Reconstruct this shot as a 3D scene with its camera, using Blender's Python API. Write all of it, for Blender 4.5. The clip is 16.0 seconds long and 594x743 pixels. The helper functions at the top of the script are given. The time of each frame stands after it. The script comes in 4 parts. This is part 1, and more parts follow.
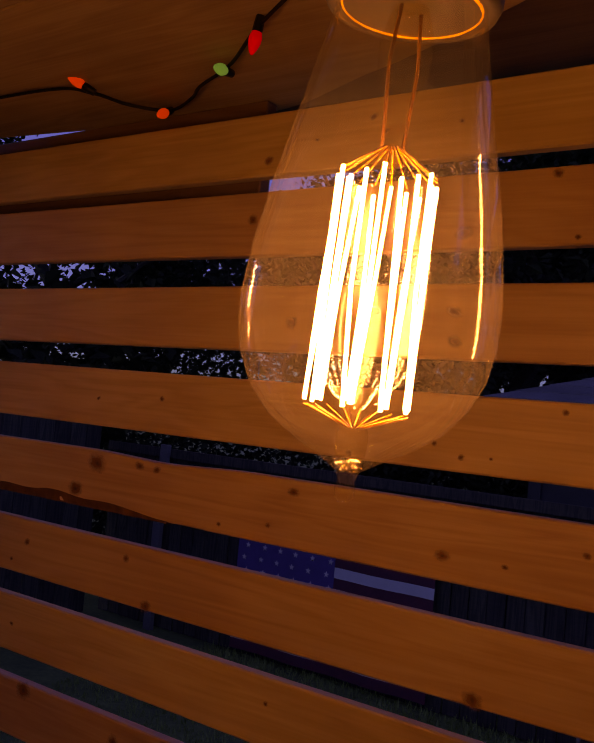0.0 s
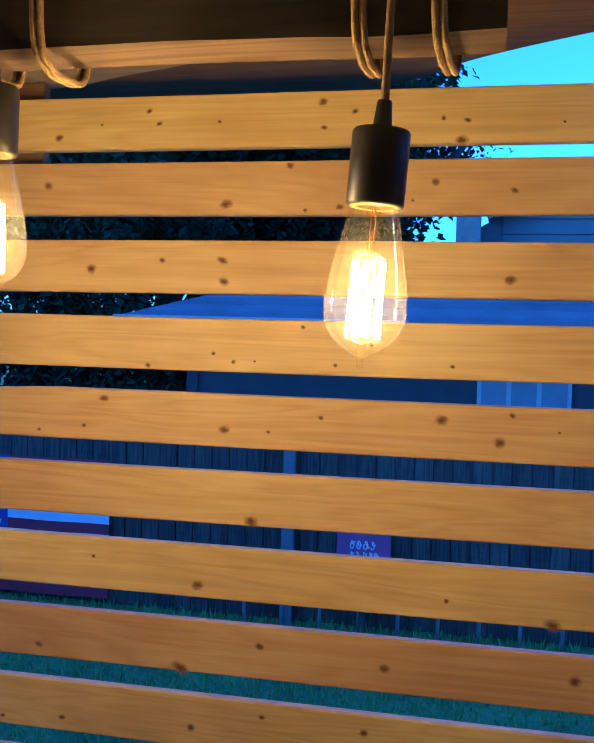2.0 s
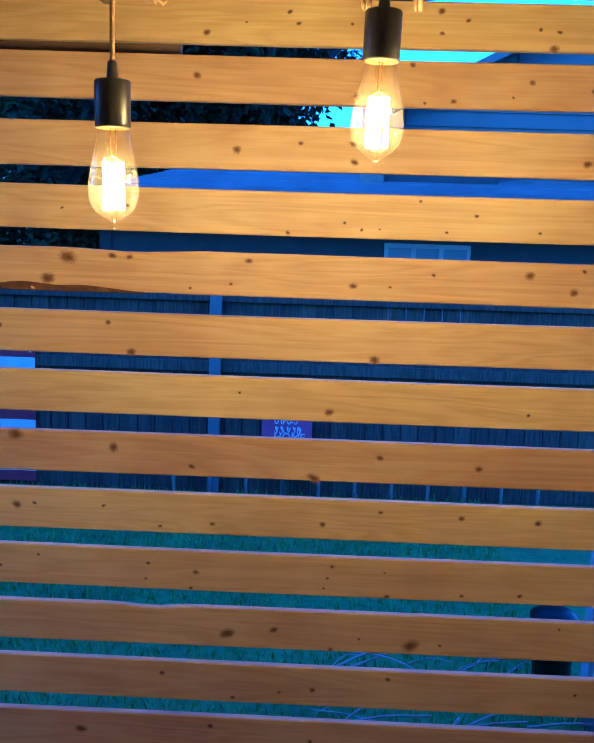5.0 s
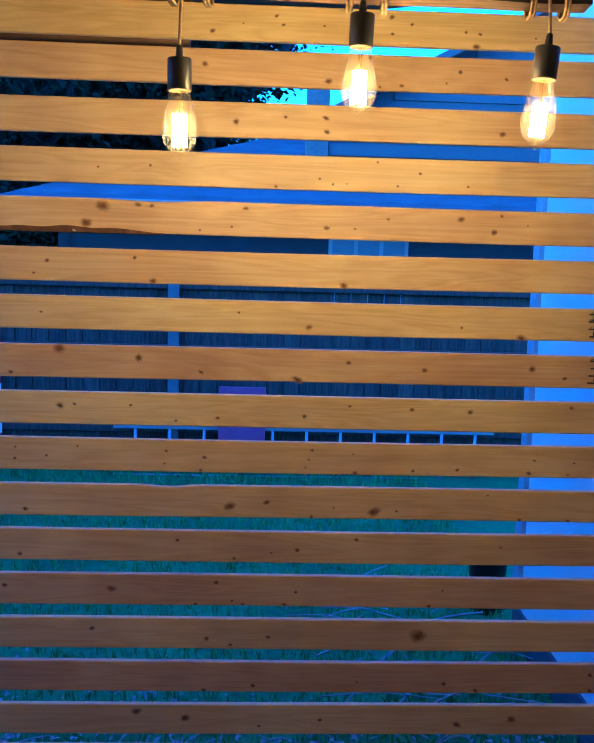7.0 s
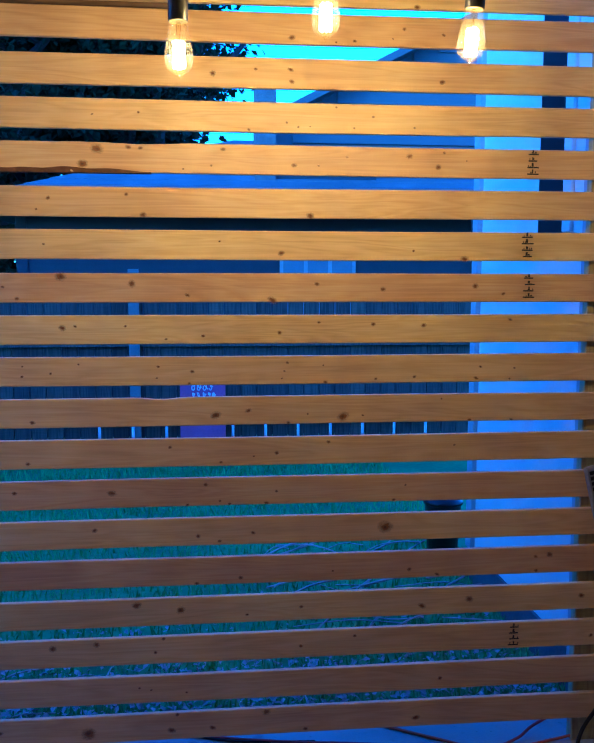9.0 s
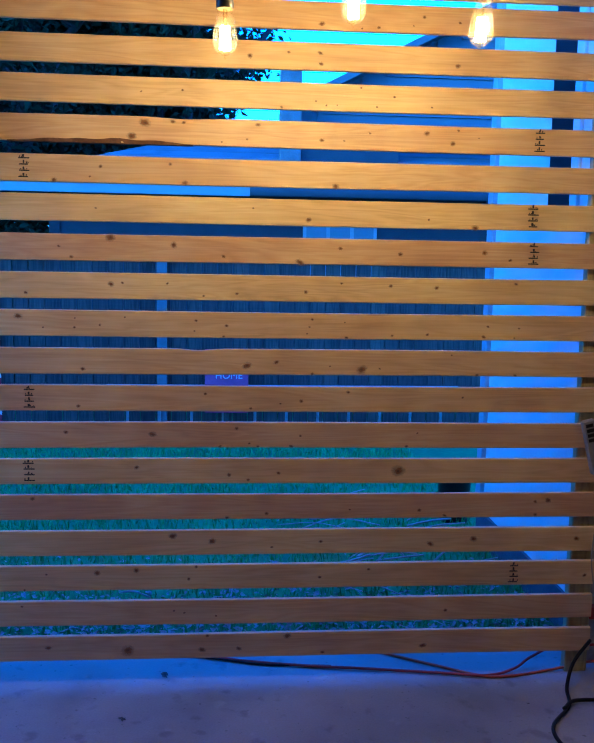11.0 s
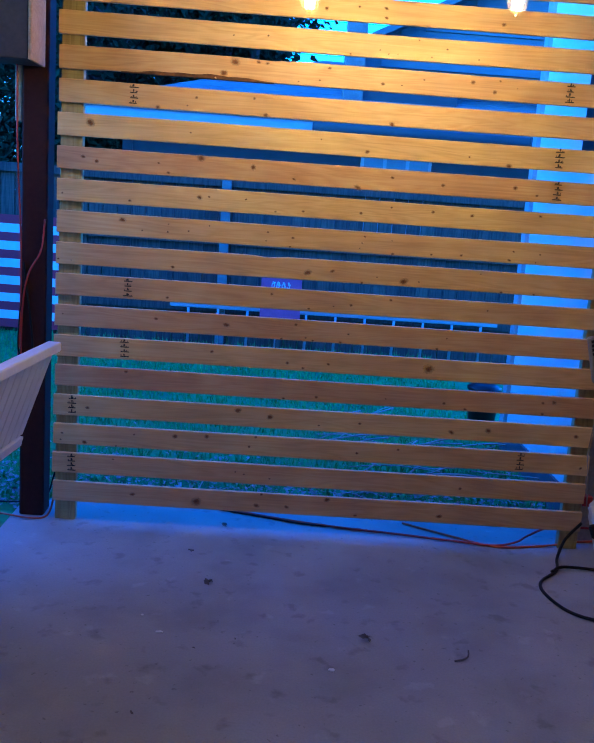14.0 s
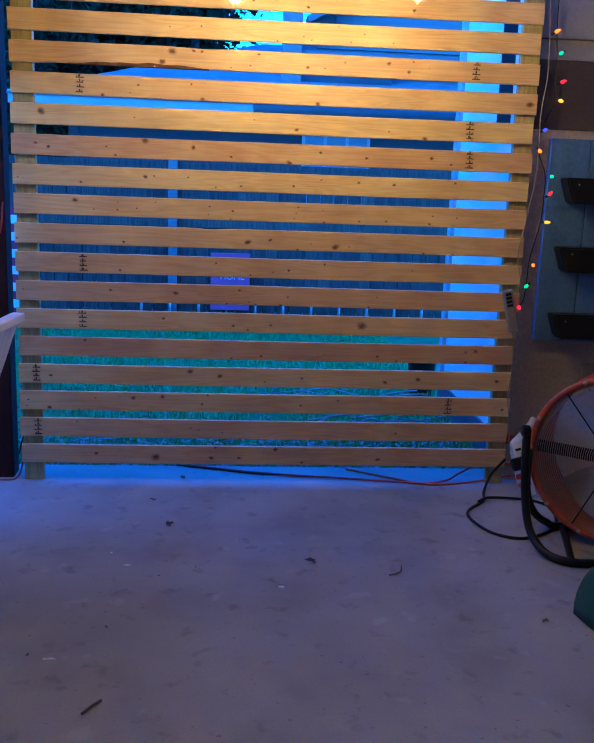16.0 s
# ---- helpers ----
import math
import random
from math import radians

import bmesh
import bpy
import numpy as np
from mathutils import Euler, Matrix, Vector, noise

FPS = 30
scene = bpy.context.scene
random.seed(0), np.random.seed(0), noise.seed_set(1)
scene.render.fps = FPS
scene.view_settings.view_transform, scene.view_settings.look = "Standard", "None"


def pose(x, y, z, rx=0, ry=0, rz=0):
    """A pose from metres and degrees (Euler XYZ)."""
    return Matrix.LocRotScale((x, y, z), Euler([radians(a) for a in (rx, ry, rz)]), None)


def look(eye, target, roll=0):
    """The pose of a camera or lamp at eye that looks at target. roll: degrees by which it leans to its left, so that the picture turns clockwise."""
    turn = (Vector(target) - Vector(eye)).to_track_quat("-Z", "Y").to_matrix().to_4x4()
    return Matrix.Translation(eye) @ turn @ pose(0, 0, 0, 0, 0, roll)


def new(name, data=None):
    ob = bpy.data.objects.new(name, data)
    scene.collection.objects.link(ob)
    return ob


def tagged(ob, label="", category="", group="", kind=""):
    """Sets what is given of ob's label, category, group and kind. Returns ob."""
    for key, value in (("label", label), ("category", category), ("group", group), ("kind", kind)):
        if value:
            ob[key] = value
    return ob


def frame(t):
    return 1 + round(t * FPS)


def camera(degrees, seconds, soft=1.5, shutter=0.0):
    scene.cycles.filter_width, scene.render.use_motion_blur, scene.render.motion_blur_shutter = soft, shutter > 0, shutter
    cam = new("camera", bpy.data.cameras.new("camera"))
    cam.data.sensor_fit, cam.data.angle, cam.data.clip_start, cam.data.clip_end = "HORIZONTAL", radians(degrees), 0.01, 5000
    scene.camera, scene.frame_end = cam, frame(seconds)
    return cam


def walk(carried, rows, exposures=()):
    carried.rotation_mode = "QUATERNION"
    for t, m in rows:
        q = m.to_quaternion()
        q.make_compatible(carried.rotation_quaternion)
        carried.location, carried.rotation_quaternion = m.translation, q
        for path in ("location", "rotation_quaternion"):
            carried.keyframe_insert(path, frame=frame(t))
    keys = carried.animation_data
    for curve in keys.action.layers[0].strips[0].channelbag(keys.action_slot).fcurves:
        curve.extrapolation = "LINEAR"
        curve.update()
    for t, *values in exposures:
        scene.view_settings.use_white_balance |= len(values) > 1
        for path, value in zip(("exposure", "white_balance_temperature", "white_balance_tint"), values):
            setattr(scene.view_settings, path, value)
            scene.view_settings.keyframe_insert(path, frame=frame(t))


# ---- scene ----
cam = camera(38.0, 16.0)
PATH = [
    (0, (1.690, -0.914, 2.046), (0.535, 0.712, 2.137), 5.4),
    (0.5, (1.711, -1.004, 2.036), (0.634, 0.679, 2.121), 5.0),
    (1, (1.738, -1.139, 2.023), (0.822, 0.639, 2.032), 4.3),
    (1.5, (1.703, -1.262, 2.038), (1.058, 0.631, 1.993), 3.1),
    (2, (1.66, -1.376, 2.041), (1.271, 0.585, 1.981), 1.7),
    (2.5, (1.634, -1.485, 2.042), (1.415, 0.5, 1.941), 2.3),
    (3, (1.615, -1.603, 2.005), (1.45, 0.382, 1.832), 2.7),
    (3.5, (1.528, -1.688, 2.003), (1.372, 0.29, 1.755), 2.4),
    (4, (1.396, -1.699, 2.009), (1.255, 0.272, 1.713), 2.0),
    (6.5, (1.118, -2.115, 1.881), (1.19, -0.138, 1.586), 2.0),
    (7, (1.101, -2.293, 1.833), (1.186, -0.314, 1.559), 1.6),
    (7.5, (1.033, -2.399, 1.762), (1.174, -0.417, 1.5155), 0.6),
    (8, (0.984, -2.495, 1.72), (1.201, -0.517, 1.4916), 0.2),
    (8.5, (0.987, -2.567, 1.652), (1.203, -0.589, 1.4332), -0.2),
    (9, (1.003, -2.643, 1.569), (1.208, -0.666, 1.347), 0.1),
    (9.5, (1.026, -2.715, 1.534), (1.204, -0.738, 1.292), 0.6),
    (10, (1.049, -2.799, 1.522), (1.192, -0.822, 1.262), 1.0),
    (12.5, (0.789, -3.109, 1.459), (1.027, -1.135, 1.237), 2.2),
    (13, (0.806, -3.214, 1.459), (1.063, -1.242, 1.242), 2.9),
    (13.5, (0.863, -3.423, 1.446), (1.011, -1.452, 1.143), 3.9),
    (14, (0.898, -3.548, 1.431), (0.96, -1.588, 1.04), 4.1),
    (14.5, (0.872, -3.655, 1.443), (0.969, -1.703, 1.018), 3.3),
    (15, (0.865, -3.769, 1.429), (0.999, -1.818, 1.009), 2.8),
    (15.5, (0.913, -3.85, 1.409), (1.055, -1.9, 0.988), 2.4),
    (16, (0.944, -3.923, 1.4), (1.105, -1.975, 0.977), 2.1),
]
EXPOSURES = [(0, -1.12, 38000, 92), (0.25, -0.2, 32000, 76), (0.5, 0.75, 25000, 52), (1, 1.17, 16000, 30), (1.5, 1.43, 9400, 12), (2, 1.58, 6900, 5), (3, 1.77, 6500, 4), (7, 2.02, 6250, 2), (10, 2.32, 6200, 0), (12.5, 2.4, 6200, 0), (16, 2.63, 6200, 0)]
walk(cam, [(t, look(eye, target, roll)) for t, eye, target, roll in PATH], EXPOSURES)

# ---- world and lights ----
world = bpy.data.worlds.new("dusk_sky")
scene.world = world
world.use_nodes = True
wn, wl = world.node_tree.nodes, world.node_tree.links
sky = wn.new("ShaderNodeTexSky")
sky.sky_type, sky.sun_disc = "NISHITA", False
sky.sun_elevation, sky.sun_rotation = radians(9), radians(238)
tint = wn.new("ShaderNodeMix")
tint.data_type, tint.blend_type = "RGBA", "MULTIPLY"
tint.inputs["Factor"].default_value = 1.0
tint.inputs["B"].default_value = (0.023, 0.200, 0.97, 1)
wl.new(sky.outputs["Color"], tint.inputs["A"])
wl.new(tint.outputs["Result"], wn["Background"].inputs["Color"])
wn["Background"].inputs["Strength"].default_value = 0.58


# ---- materials ----
def mat(name, color, rough=0.6, metal=0.0, scale=(6, 6, 6), amount=0.25, bump=0.1, dark=None, fine=60.0, spec=0.5, per=0.0):
    """Two scales of noise on a base colour, fine relief, and an even shift from object to object."""
    m = bpy.data.materials.new(name)
    m.use_nodes = True
    n, l = m.node_tree.nodes, m.node_tree.links
    b = n["Principled BSDF"]
    b.inputs["Roughness"].default_value, b.inputs["Metallic"].default_value = rough, metal
    b.inputs["Specular IOR Level"].default_value = spec
    co = n.new("ShaderNodeTexCoord")
    mp = n.new("ShaderNodeMapping")
    mp.inputs["Scale"].default_value = scale
    l.new(co.outputs["Object"], mp.inputs["Vector"])
    big = n.new("ShaderNodeTexNoise")
    big.inputs["Scale"].default_value, big.inputs["Detail"].default_value = 1.0, 5.0
    l.new(mp.outputs["Vector"], big.inputs["Vector"])
    small = n.new("ShaderNodeTexNoise")
    small.inputs["Scale"].default_value, small.inputs["Detail"].default_value = fine, 3.0
    l.new(co.outputs["Object"], small.inputs["Vector"])
    ramp = n.new("ShaderNodeValToRGB")
    ramp.color_ramp.elements[0].position, ramp.color_ramp.elements[1].position = 0.3, 0.7
    lo = dark or tuple(c * (1 - amount) for c in color)
    ramp.color_ramp.elements[0].color, ramp.color_ramp.elements[1].color = (*lo, 1), (*color, 1)
    l.new(big.outputs["Fac"], ramp.inputs["Fac"])
    mx = n.new("ShaderNodeMix")
    mx.data_type, mx.blend_type = "RGBA", "OVERLAY"
    mx.inputs["Factor"].default_value = amount
    l.new(ramp.outputs["Color"], mx.inputs["A"])
    l.new(small.outputs["Fac"], mx.inputs["B"])
    out = mx.outputs["Result"]
    if per:
        oi = n.new("ShaderNodeObjectInfo")
        hs = n.new("ShaderNodeHueSaturation")
        rg = n.new("ShaderNodeMapRange")
        rg.inputs["To Min"].default_value, rg.inputs["To Max"].default_value = 1 - per, 1 + per
        l.new(oi.outputs["Random"], rg.inputs["Value"])
        l.new(rg.outputs["Result"], hs.inputs["Value"])
        l.new(out, hs.inputs["Color"])
        out = hs.outputs["Color"]
    l.new(out, b.inputs["Base Color"])
    if bump:
        bp = n.new("ShaderNodeBump")
        bp.inputs["Strength"].default_value, bp.inputs["Distance"].default_value = bump, 0.004
        l.new(small.outputs["Fac"], bp.inputs["Height"])
        l.new(bp.outputs["Normal"], b.inputs["Normal"])
    return m


def wood(name, light, darkc, stretch=(1.2, 14, 14), rough=0.55, per=0.08, rings=9.0, contrast=1.0, blotch=0.38, spec=0.35, coat=0.0):
    """Sawn softwood with growth rings along x, each board with its own stretch of grain."""
    m = bpy.data.materials.new(name)
    m.use_nodes = True
    n, l = m.node_tree.nodes, m.node_tree.links
    b = n["Principled BSDF"]
    b.inputs["Roughness"].default_value = rough
    b.inputs["Specular IOR Level"].default_value = spec
    b.inputs["Coat Weight"].default_value, b.inputs["Coat Roughness"].default_value = coat, 0.32
    co = n.new("ShaderNodeTexCoord")
    oi = n.new("ShaderNodeObjectInfo")
    sh = n.new("ShaderNodeVectorMath")
    sh.operation = "MULTIPLY_ADD"
    cb = n.new("ShaderNodeCombineXYZ")
    l.new(oi.outputs["Random"], cb.inputs["X"]), l.new(oi.outputs["Random"], cb.inputs["Y"]), l.new(oi.outputs["Random"], cb.inputs["Z"])
    l.new(cb.outputs["Vector"], sh.inputs[0])
    sh.inputs[1].default_value = (37, 11, 23)
    l.new(co.outputs["Object"], sh.inputs[2])
    mp = n.new("ShaderNodeMapping")
    mp.inputs["Scale"].default_value = stretch
    l.new(sh.outputs["Vector"], mp.inputs["Vector"])
    warp = n.new("ShaderNodeTexNoise")
    warp.inputs["Scale"].default_value, warp.inputs["Detail"].default_value = 1.0, 3.0
    warp.inputs["Distortion"].default_value = 0.6
    l.new(mp.outputs["Vector"], warp.inputs["Vector"])
    mul = n.new("ShaderNodeMath")
    mul.operation = "MULTIPLY"
    mul.inputs[1].default_value = rings
    l.new(warp.outputs["Fac"], mul.inputs[0])
    fr = n.new("ShaderNodeMath")
    fr.operation = "PINGPONG"
    fr.inputs[1].default_value = 0.5
    l.new(mul.outputs[0], fr.inputs[0])
    fib = n.new("ShaderNodeTexNoise")
    fib.inputs["Scale"].default_value, fib.inputs["Detail"].default_value = 1.0, 4.0
    mp2 = n.new("ShaderNodeMapping")
    mp2.inputs["Scale"].default_value = (6, 260, 260)
    l.new(sh.outputs["Vector"], mp2.inputs["Vector"])
    l.new(mp2.outputs["Vector"], fib.inputs["Vector"])
    blot = n.new("ShaderNodeTexNoise")
    blot.inputs["Scale"].default_value, blot.inputs["Detail"].default_value = 4.0, 2.0
    l.new(sh.outputs["Vector"], blot.inputs["Vector"])
    ramp = n.new("ShaderNodeValToRGB")
    ramp.color_ramp.elements[0].position, ramp.color_ramp.elements[1].position = 0.0, 0.42
    ramp.color_ramp.elements[0].color = (*[a + (d - a) * contrast for a, d in zip(light, darkc)], 1)
    ramp.color_ramp.elements[1].color = (*light, 1)
    l.new(fr.outputs[0], ramp.inputs["Fac"])
    mx = n.new("ShaderNodeMix")
    mx.data_type, mx.blend_type = "RGBA", "SOFT_LIGHT"
    mx.inputs["Factor"].default_value = 0.35
    l.new(ramp.outputs["Color"], mx.inputs["A"]), l.new(fib.outputs["Fac"], mx.inputs["B"])
    mx2 = n.new("ShaderNodeMix")
    mx2.data_type, mx2.blend_type = "RGBA", "OVERLAY"
    mx2.inputs["Factor"].default_value = blotch
    l.new(mx.outputs["Result"], mx2.inputs["A"]), l.new(blot.outputs["Fac"], mx2.inputs["B"])
    hs = n.new("ShaderNodeHueSaturation")
    for sock, lo, hi in (("Value", 1 - per, 1 + per), ("Hue", 0.485, 0.508)):
        rg = n.new("ShaderNodeMapRange")
        rg.inputs["To Min"].default_value, rg.inputs["To Max"].default_value = lo, hi
        l.new(oi.outputs["Random"], rg.inputs["Value"])
        l.new(rg.outputs["Result"], hs.inputs[sock])
    l.new(mx2.outputs["Result"], hs.inputs["Color"])
    l.new(hs.outputs["Color"], b.inputs["Base Color"])
    bp = n.new("ShaderNodeBump")
    bp.inputs["Strength"].default_value, bp.inputs["Distance"].default_value = 0.12, 0.002
    l.new(fib.outputs["Fac"], bp.inputs["Height"])
    l.new(bp.outputs["Normal"], b.inputs["Normal"])
    return m


def glow(name, color, strength):
    m = bpy.data.materials.new(name)
    m.use_nodes = True
    n, l = m.node_tree.nodes, m.node_tree.links
    b = n["Principled BSDF"]
    b.inputs["Base Color"].default_value = (*color, 1)
    b.inputs["Emission Color"].default_value = (*color, 1)
    b.inputs["Emission Strength"].default_value = strength
    return m


def glass(name, color, rough=0.02):
    m = bpy.data.materials.new(name)
    m.use_nodes = True
    b = m.node_tree.nodes["Principled BSDF"]
    b.inputs["Base Color"].default_value = (*color, 1)
    b.inputs["Transmission Weight"].default_value = 1.0
    b.inputs["Roughness"].default_value, b.inputs["IOR"].default_value = rough, 1.45
    return m


def thin_glass(name, color, haze=0.0055, sheen=0.35, base=0.02):
    """A blown shell too thin to bend light: clear with a faint amber tint, a mirror sheen and a hazy bloom."""
    m = bpy.data.materials.new(name)
    m.use_nodes = True
    n, l = m.node_tree.nodes, m.node_tree.links
    for o in list(n):
        if o.type == "BSDF_PRINCIPLED":
            n.remove(o)
    tr, gl, mx = n.new("ShaderNodeBsdfTransparent"), n.new("ShaderNodeBsdfGlossy"), n.new("ShaderNodeMixShader")
    tr.inputs["Color"].default_value = (*color, 1)
    gl.inputs["Roughness"].default_value = 0.03
    lw = n.new("ShaderNodeLayerWeight")
    lw.inputs["Blend"].default_value = 0.25
    pw = n.new("ShaderNodeMath")
    pw.operation = "MULTIPLY_ADD"
    pw.inputs[1].default_value, pw.inputs[2].default_value = sheen, base
    l.new(lw.outputs["Facing"], pw.inputs[0])
    l.new(pw.outputs[0], mx.inputs["Fac"])
    # translucent share imitates the bloom of the filament inside the glass
    tl, bloom_mix = n.new("ShaderNodeBsdfTranslucent"), n.new("ShaderNodeMixShader")
    tl.inputs["Color"].default_value = (1.0, 0.95, 0.83, 1)
    bloom_mix.inputs["Fac"].default_value = haze
    l.new(tr.outputs[0], bloom_mix.inputs[1]), l.new(tl.outputs[0], bloom_mix.inputs[2])
    l.new(bloom_mix.outputs[0], mx.inputs[1]), l.new(gl.outputs[0], mx.inputs[2])
    l.new(mx.outputs[0], n["Material Output"].inputs["Surface"])
    return m


def knot_mat(name):
    """A knot: dark heart, reddish ring, melting into the board round it."""
    m = bpy.data.materials.new(name)
    m.use_nodes = True
    n, l = m.node_tree.nodes, m.node_tree.links
    b = n["Principled BSDF"]
    b.inputs["Roughness"].default_value = 0.6
    co = n.new("ShaderNodeTexCoord")
    ln = n.new("ShaderNodeVectorMath")
    ln.operation = "LENGTH"
    l.new(co.outputs["Object"], ln.inputs[0])
    nz = n.new("ShaderNodeTexNoise")
    nz.inputs["Scale"].default_value, nz.inputs["Detail"].default_value = 2.2, 3.0
    oi = n.new("ShaderNodeObjectInfo")
    nz.noise_dimensions = "4D"
    ml = n.new("ShaderNodeMath")
    ml.operation = "MULTIPLY"
    ml.inputs[1].default_value = 50
    l.new(oi.outputs["Random"], ml.inputs[0]), l.new(ml.outputs[0], nz.inputs["W"])
    l.new(co.outputs["Object"], nz.inputs["Vector"])
    ad = n.new("ShaderNodeMath")
    ad.operation = "MULTIPLY_ADD"
    ad.inputs[1].default_value, ad.inputs[2].default_value = 0.7, -0.35
    l.new(nz.outputs["Fac"], ad.inputs[0])
    sm = n.new("ShaderNodeMath")
    sm.operation = "ADD"
    l.new(ln.outputs["Value"], sm.inputs[0]), l.new(ad.outputs[0], sm.inputs[1])
    col = n.new("ShaderNodeValToRGB")
    e = col.color_ramp.elements
    e[0].position, e[0].color = 0.10, (0.10, 0.036, 0.015, 1)
    e[1].position, e[1].color = 0.75, (0.46, 0.20, 0.055, 1)
    mid = e.new(0.42)
    mid.color = (0.33, 0.135, 0.05, 1)
    l.new(sm.outputs[0], col.inputs["Fac"])
    l.new(col.outputs["Color"], b.inputs["Base Color"])
    al = n.new("ShaderNodeMapRange")
    al.inputs["From Min"].default_value, al.inputs["From Max"].default_value = 0.25, 0.9
    al.inputs["To Min"].default_value, al.inputs["To Max"].default_value = 0.85, 0.0
    l.new(sm.outputs[0], al.inputs["Value"])
    l.new(al.outputs["Result"], b.inputs["Alpha"])
    return m


def concrete(name):
    """Trowelled slab: broad tone, mid-size blotches, dark old stains and fine grit."""
    m = mat(name, (0.36, 0.36, 0.345), 0.72, scale=(1.3, 1.3, 1.3), amount=0.14, bump=0.05, dark=(0.235, 0.235, 0.22), fine=140)
    n, l = m.node_tree.nodes, m.node_tree.links
    b = n["Principled BSDF"]
    was = b.inputs["Base Color"].links[0].from_socket
    co = n.new("ShaderNodeTexCoord")
    for size, lo, hi, dark, strength in ((3.2, 0.50, 0.74, (0.62, 0.60, 0.58), 0.6), (11.0, 0.60, 0.70, (0.50, 0.48, 0.47), 0.55), (42.0, 0.66, 0.72, (0.35, 0.33, 0.32), 0.6), (8.0, 0.30, 0.36, (1.3, 1.3, 1.32), 0.55)):
        t = n.new("ShaderNodeTexNoise")
        t.inputs["Scale"].default_value, t.inputs["Detail"].default_value, t.inputs["Distortion"].default_value = size, 6.0, 0.15
        l.new(co.outputs["Object"], t.inputs["Vector"])
        r = n.new("ShaderNodeMapRange")
        flip = lo < 0.4
        r.inputs["From Min"].default_value, r.inputs["From Max"].default_value = (hi, lo) if flip else (lo, hi)
        r.inputs["To Max"].default_value = strength
        l.new(t.outputs["Fac"], r.inputs["Value"])
        x = n.new("ShaderNodeMix")
        x.data_type, x.blend_type = "RGBA", "MULTIPLY"
        x.inputs["B"].default_value = (*dark, 1)
        l.new(r.outputs["Result"], x.inputs["Factor"])
        l.new(was, x.inputs["A"])
        was = x.outputs["Result"]
    l.new(was, b.inputs["Base Color"])
    return m


M_PINE = wood("pine_board", (0.64, 0.435, 0.225), (0.47, 0.265, 0.115), contrast=0.42, per=0.10, rough=0.5, spec=0.5, coat=0.1)
M_TREATED = wood("treated_pine", (0.40, 0.34, 0.16), (0.26, 0.20, 0.09), (14, 14, 1.2), contrast=0.7)
M_KNOT = knot_mat("pine_knot")
M_BARK = mat("bark_edge", (0.16, 0.06, 0.025), 0.85, scale=(30, 30, 60), amount=0.5, bump=0.5)
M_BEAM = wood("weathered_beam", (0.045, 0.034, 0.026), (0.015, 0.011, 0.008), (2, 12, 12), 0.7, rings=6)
# the beam's lower face has a lighter colour than its sides
M_BEAM_UNDER = wood("beam_underside", (0.14, 0.092, 0.058), (0.08, 0.05, 0.03), (2, 12, 12), 0.7)
M_CEIL = wood("roof_board", (0.46, 0.33, 0.20), (0.34, 0.22, 0.12), (1.0, 9, 9), 0.7, contrast=0.5)
M_DARKROOF = wood("stained_roof_board", (0.20, 0.12, 0.075), (0.12, 0.065, 0.035), (1.0, 9, 9), 0.7, contrast=0.5)
M_PAINTCEIL = mat("pale_bounce_boards", (0.80, 0.75, 0.68), 0.7, scale=(1, 8, 8), amount=0.15, bump=0.05)
M_INK = mat("stamp_ink", (0.035, 0.026, 0.02), 0.7, amount=0.2, bump=0)
M_CONCRETE = concrete("worn_concrete")
M_STAIN = mat("oil_stain", (0.10, 0.09, 0.085), 0.8, scale=(20, 20, 20), amount=0.3)
M_GRASS = mat("grass_blades", (0.11, 0.37, 0.085), 0.7, scale=(3, 3, 3), amount=0.5, dark=(0.06, 0.24, 0.05))
M_SOIL = mat("lawn_soil", (0.09, 0.24, 0.06), 0.95, scale=(2, 2, 2), amount=0.5, bump=0.5, dark=(0.05, 0.14, 0.04), fine=25)
M_LITTER = mat("dry_leaf", (0.34, 0.33, 0.30), 0.8, scale=(9, 9, 9), amount=0.4, per=0.3)
M_TWIG = mat("bare_twig", (0.38, 0.33, 0.29), 0.8, amount=0.3)
M_SIDING = mat("white_siding", (0.66, 0.69, 0.66), 0.5, scale=(1.5, 1.5, 0.8), amount=0.12, bump=0.05)
M_TRIM = mat("grey_trim", (0.36, 0.37, 0.38), 0.6, amount=0.15)
M_FOUND = mat("foundation", (0.09, 0.09, 0.09), 0.9, amount=0.3, bump=0.4)
M_FENCE = wood("old_fence_board", (0.10, 0.068, 0.05), (0.055, 0.036, 0.027), (12, 12, 1.0), 0.85, per=0.18)
M_FENCEPOST = mat("pale_fence_post", (0.16, 0.16, 0.155), 0.8, amount=0.2)
M_SHINGLE = mat("roof_shingle", (0.15, 0.155, 0.17), 0.85, scale=(3, 3, 3), amount=0.3, bump=0.4, per=0.15)
M_LAP = mat("painted_lap_siding", (0.105, 0.11, 0.125), 0.6, scale=(2, 2, 2), amount=0.15, per=0.08)
# near-black colour holds the shade that lies under the eaves
M_HOUSEWALL = mat("house_wall_painted_shade", (0.035, 0.035, 0.042), 0.7, amount=0.2)
M_FASCIA = mat("white_fascia", (0.30, 0.31, 0.32), 0.5, amount=0.1)
M_CHIMNEY = mat("chimney_brick", (0.19, 0.16, 0.16), 0.9, scale=(9, 9, 9), amount=0.3, bump=0.4)
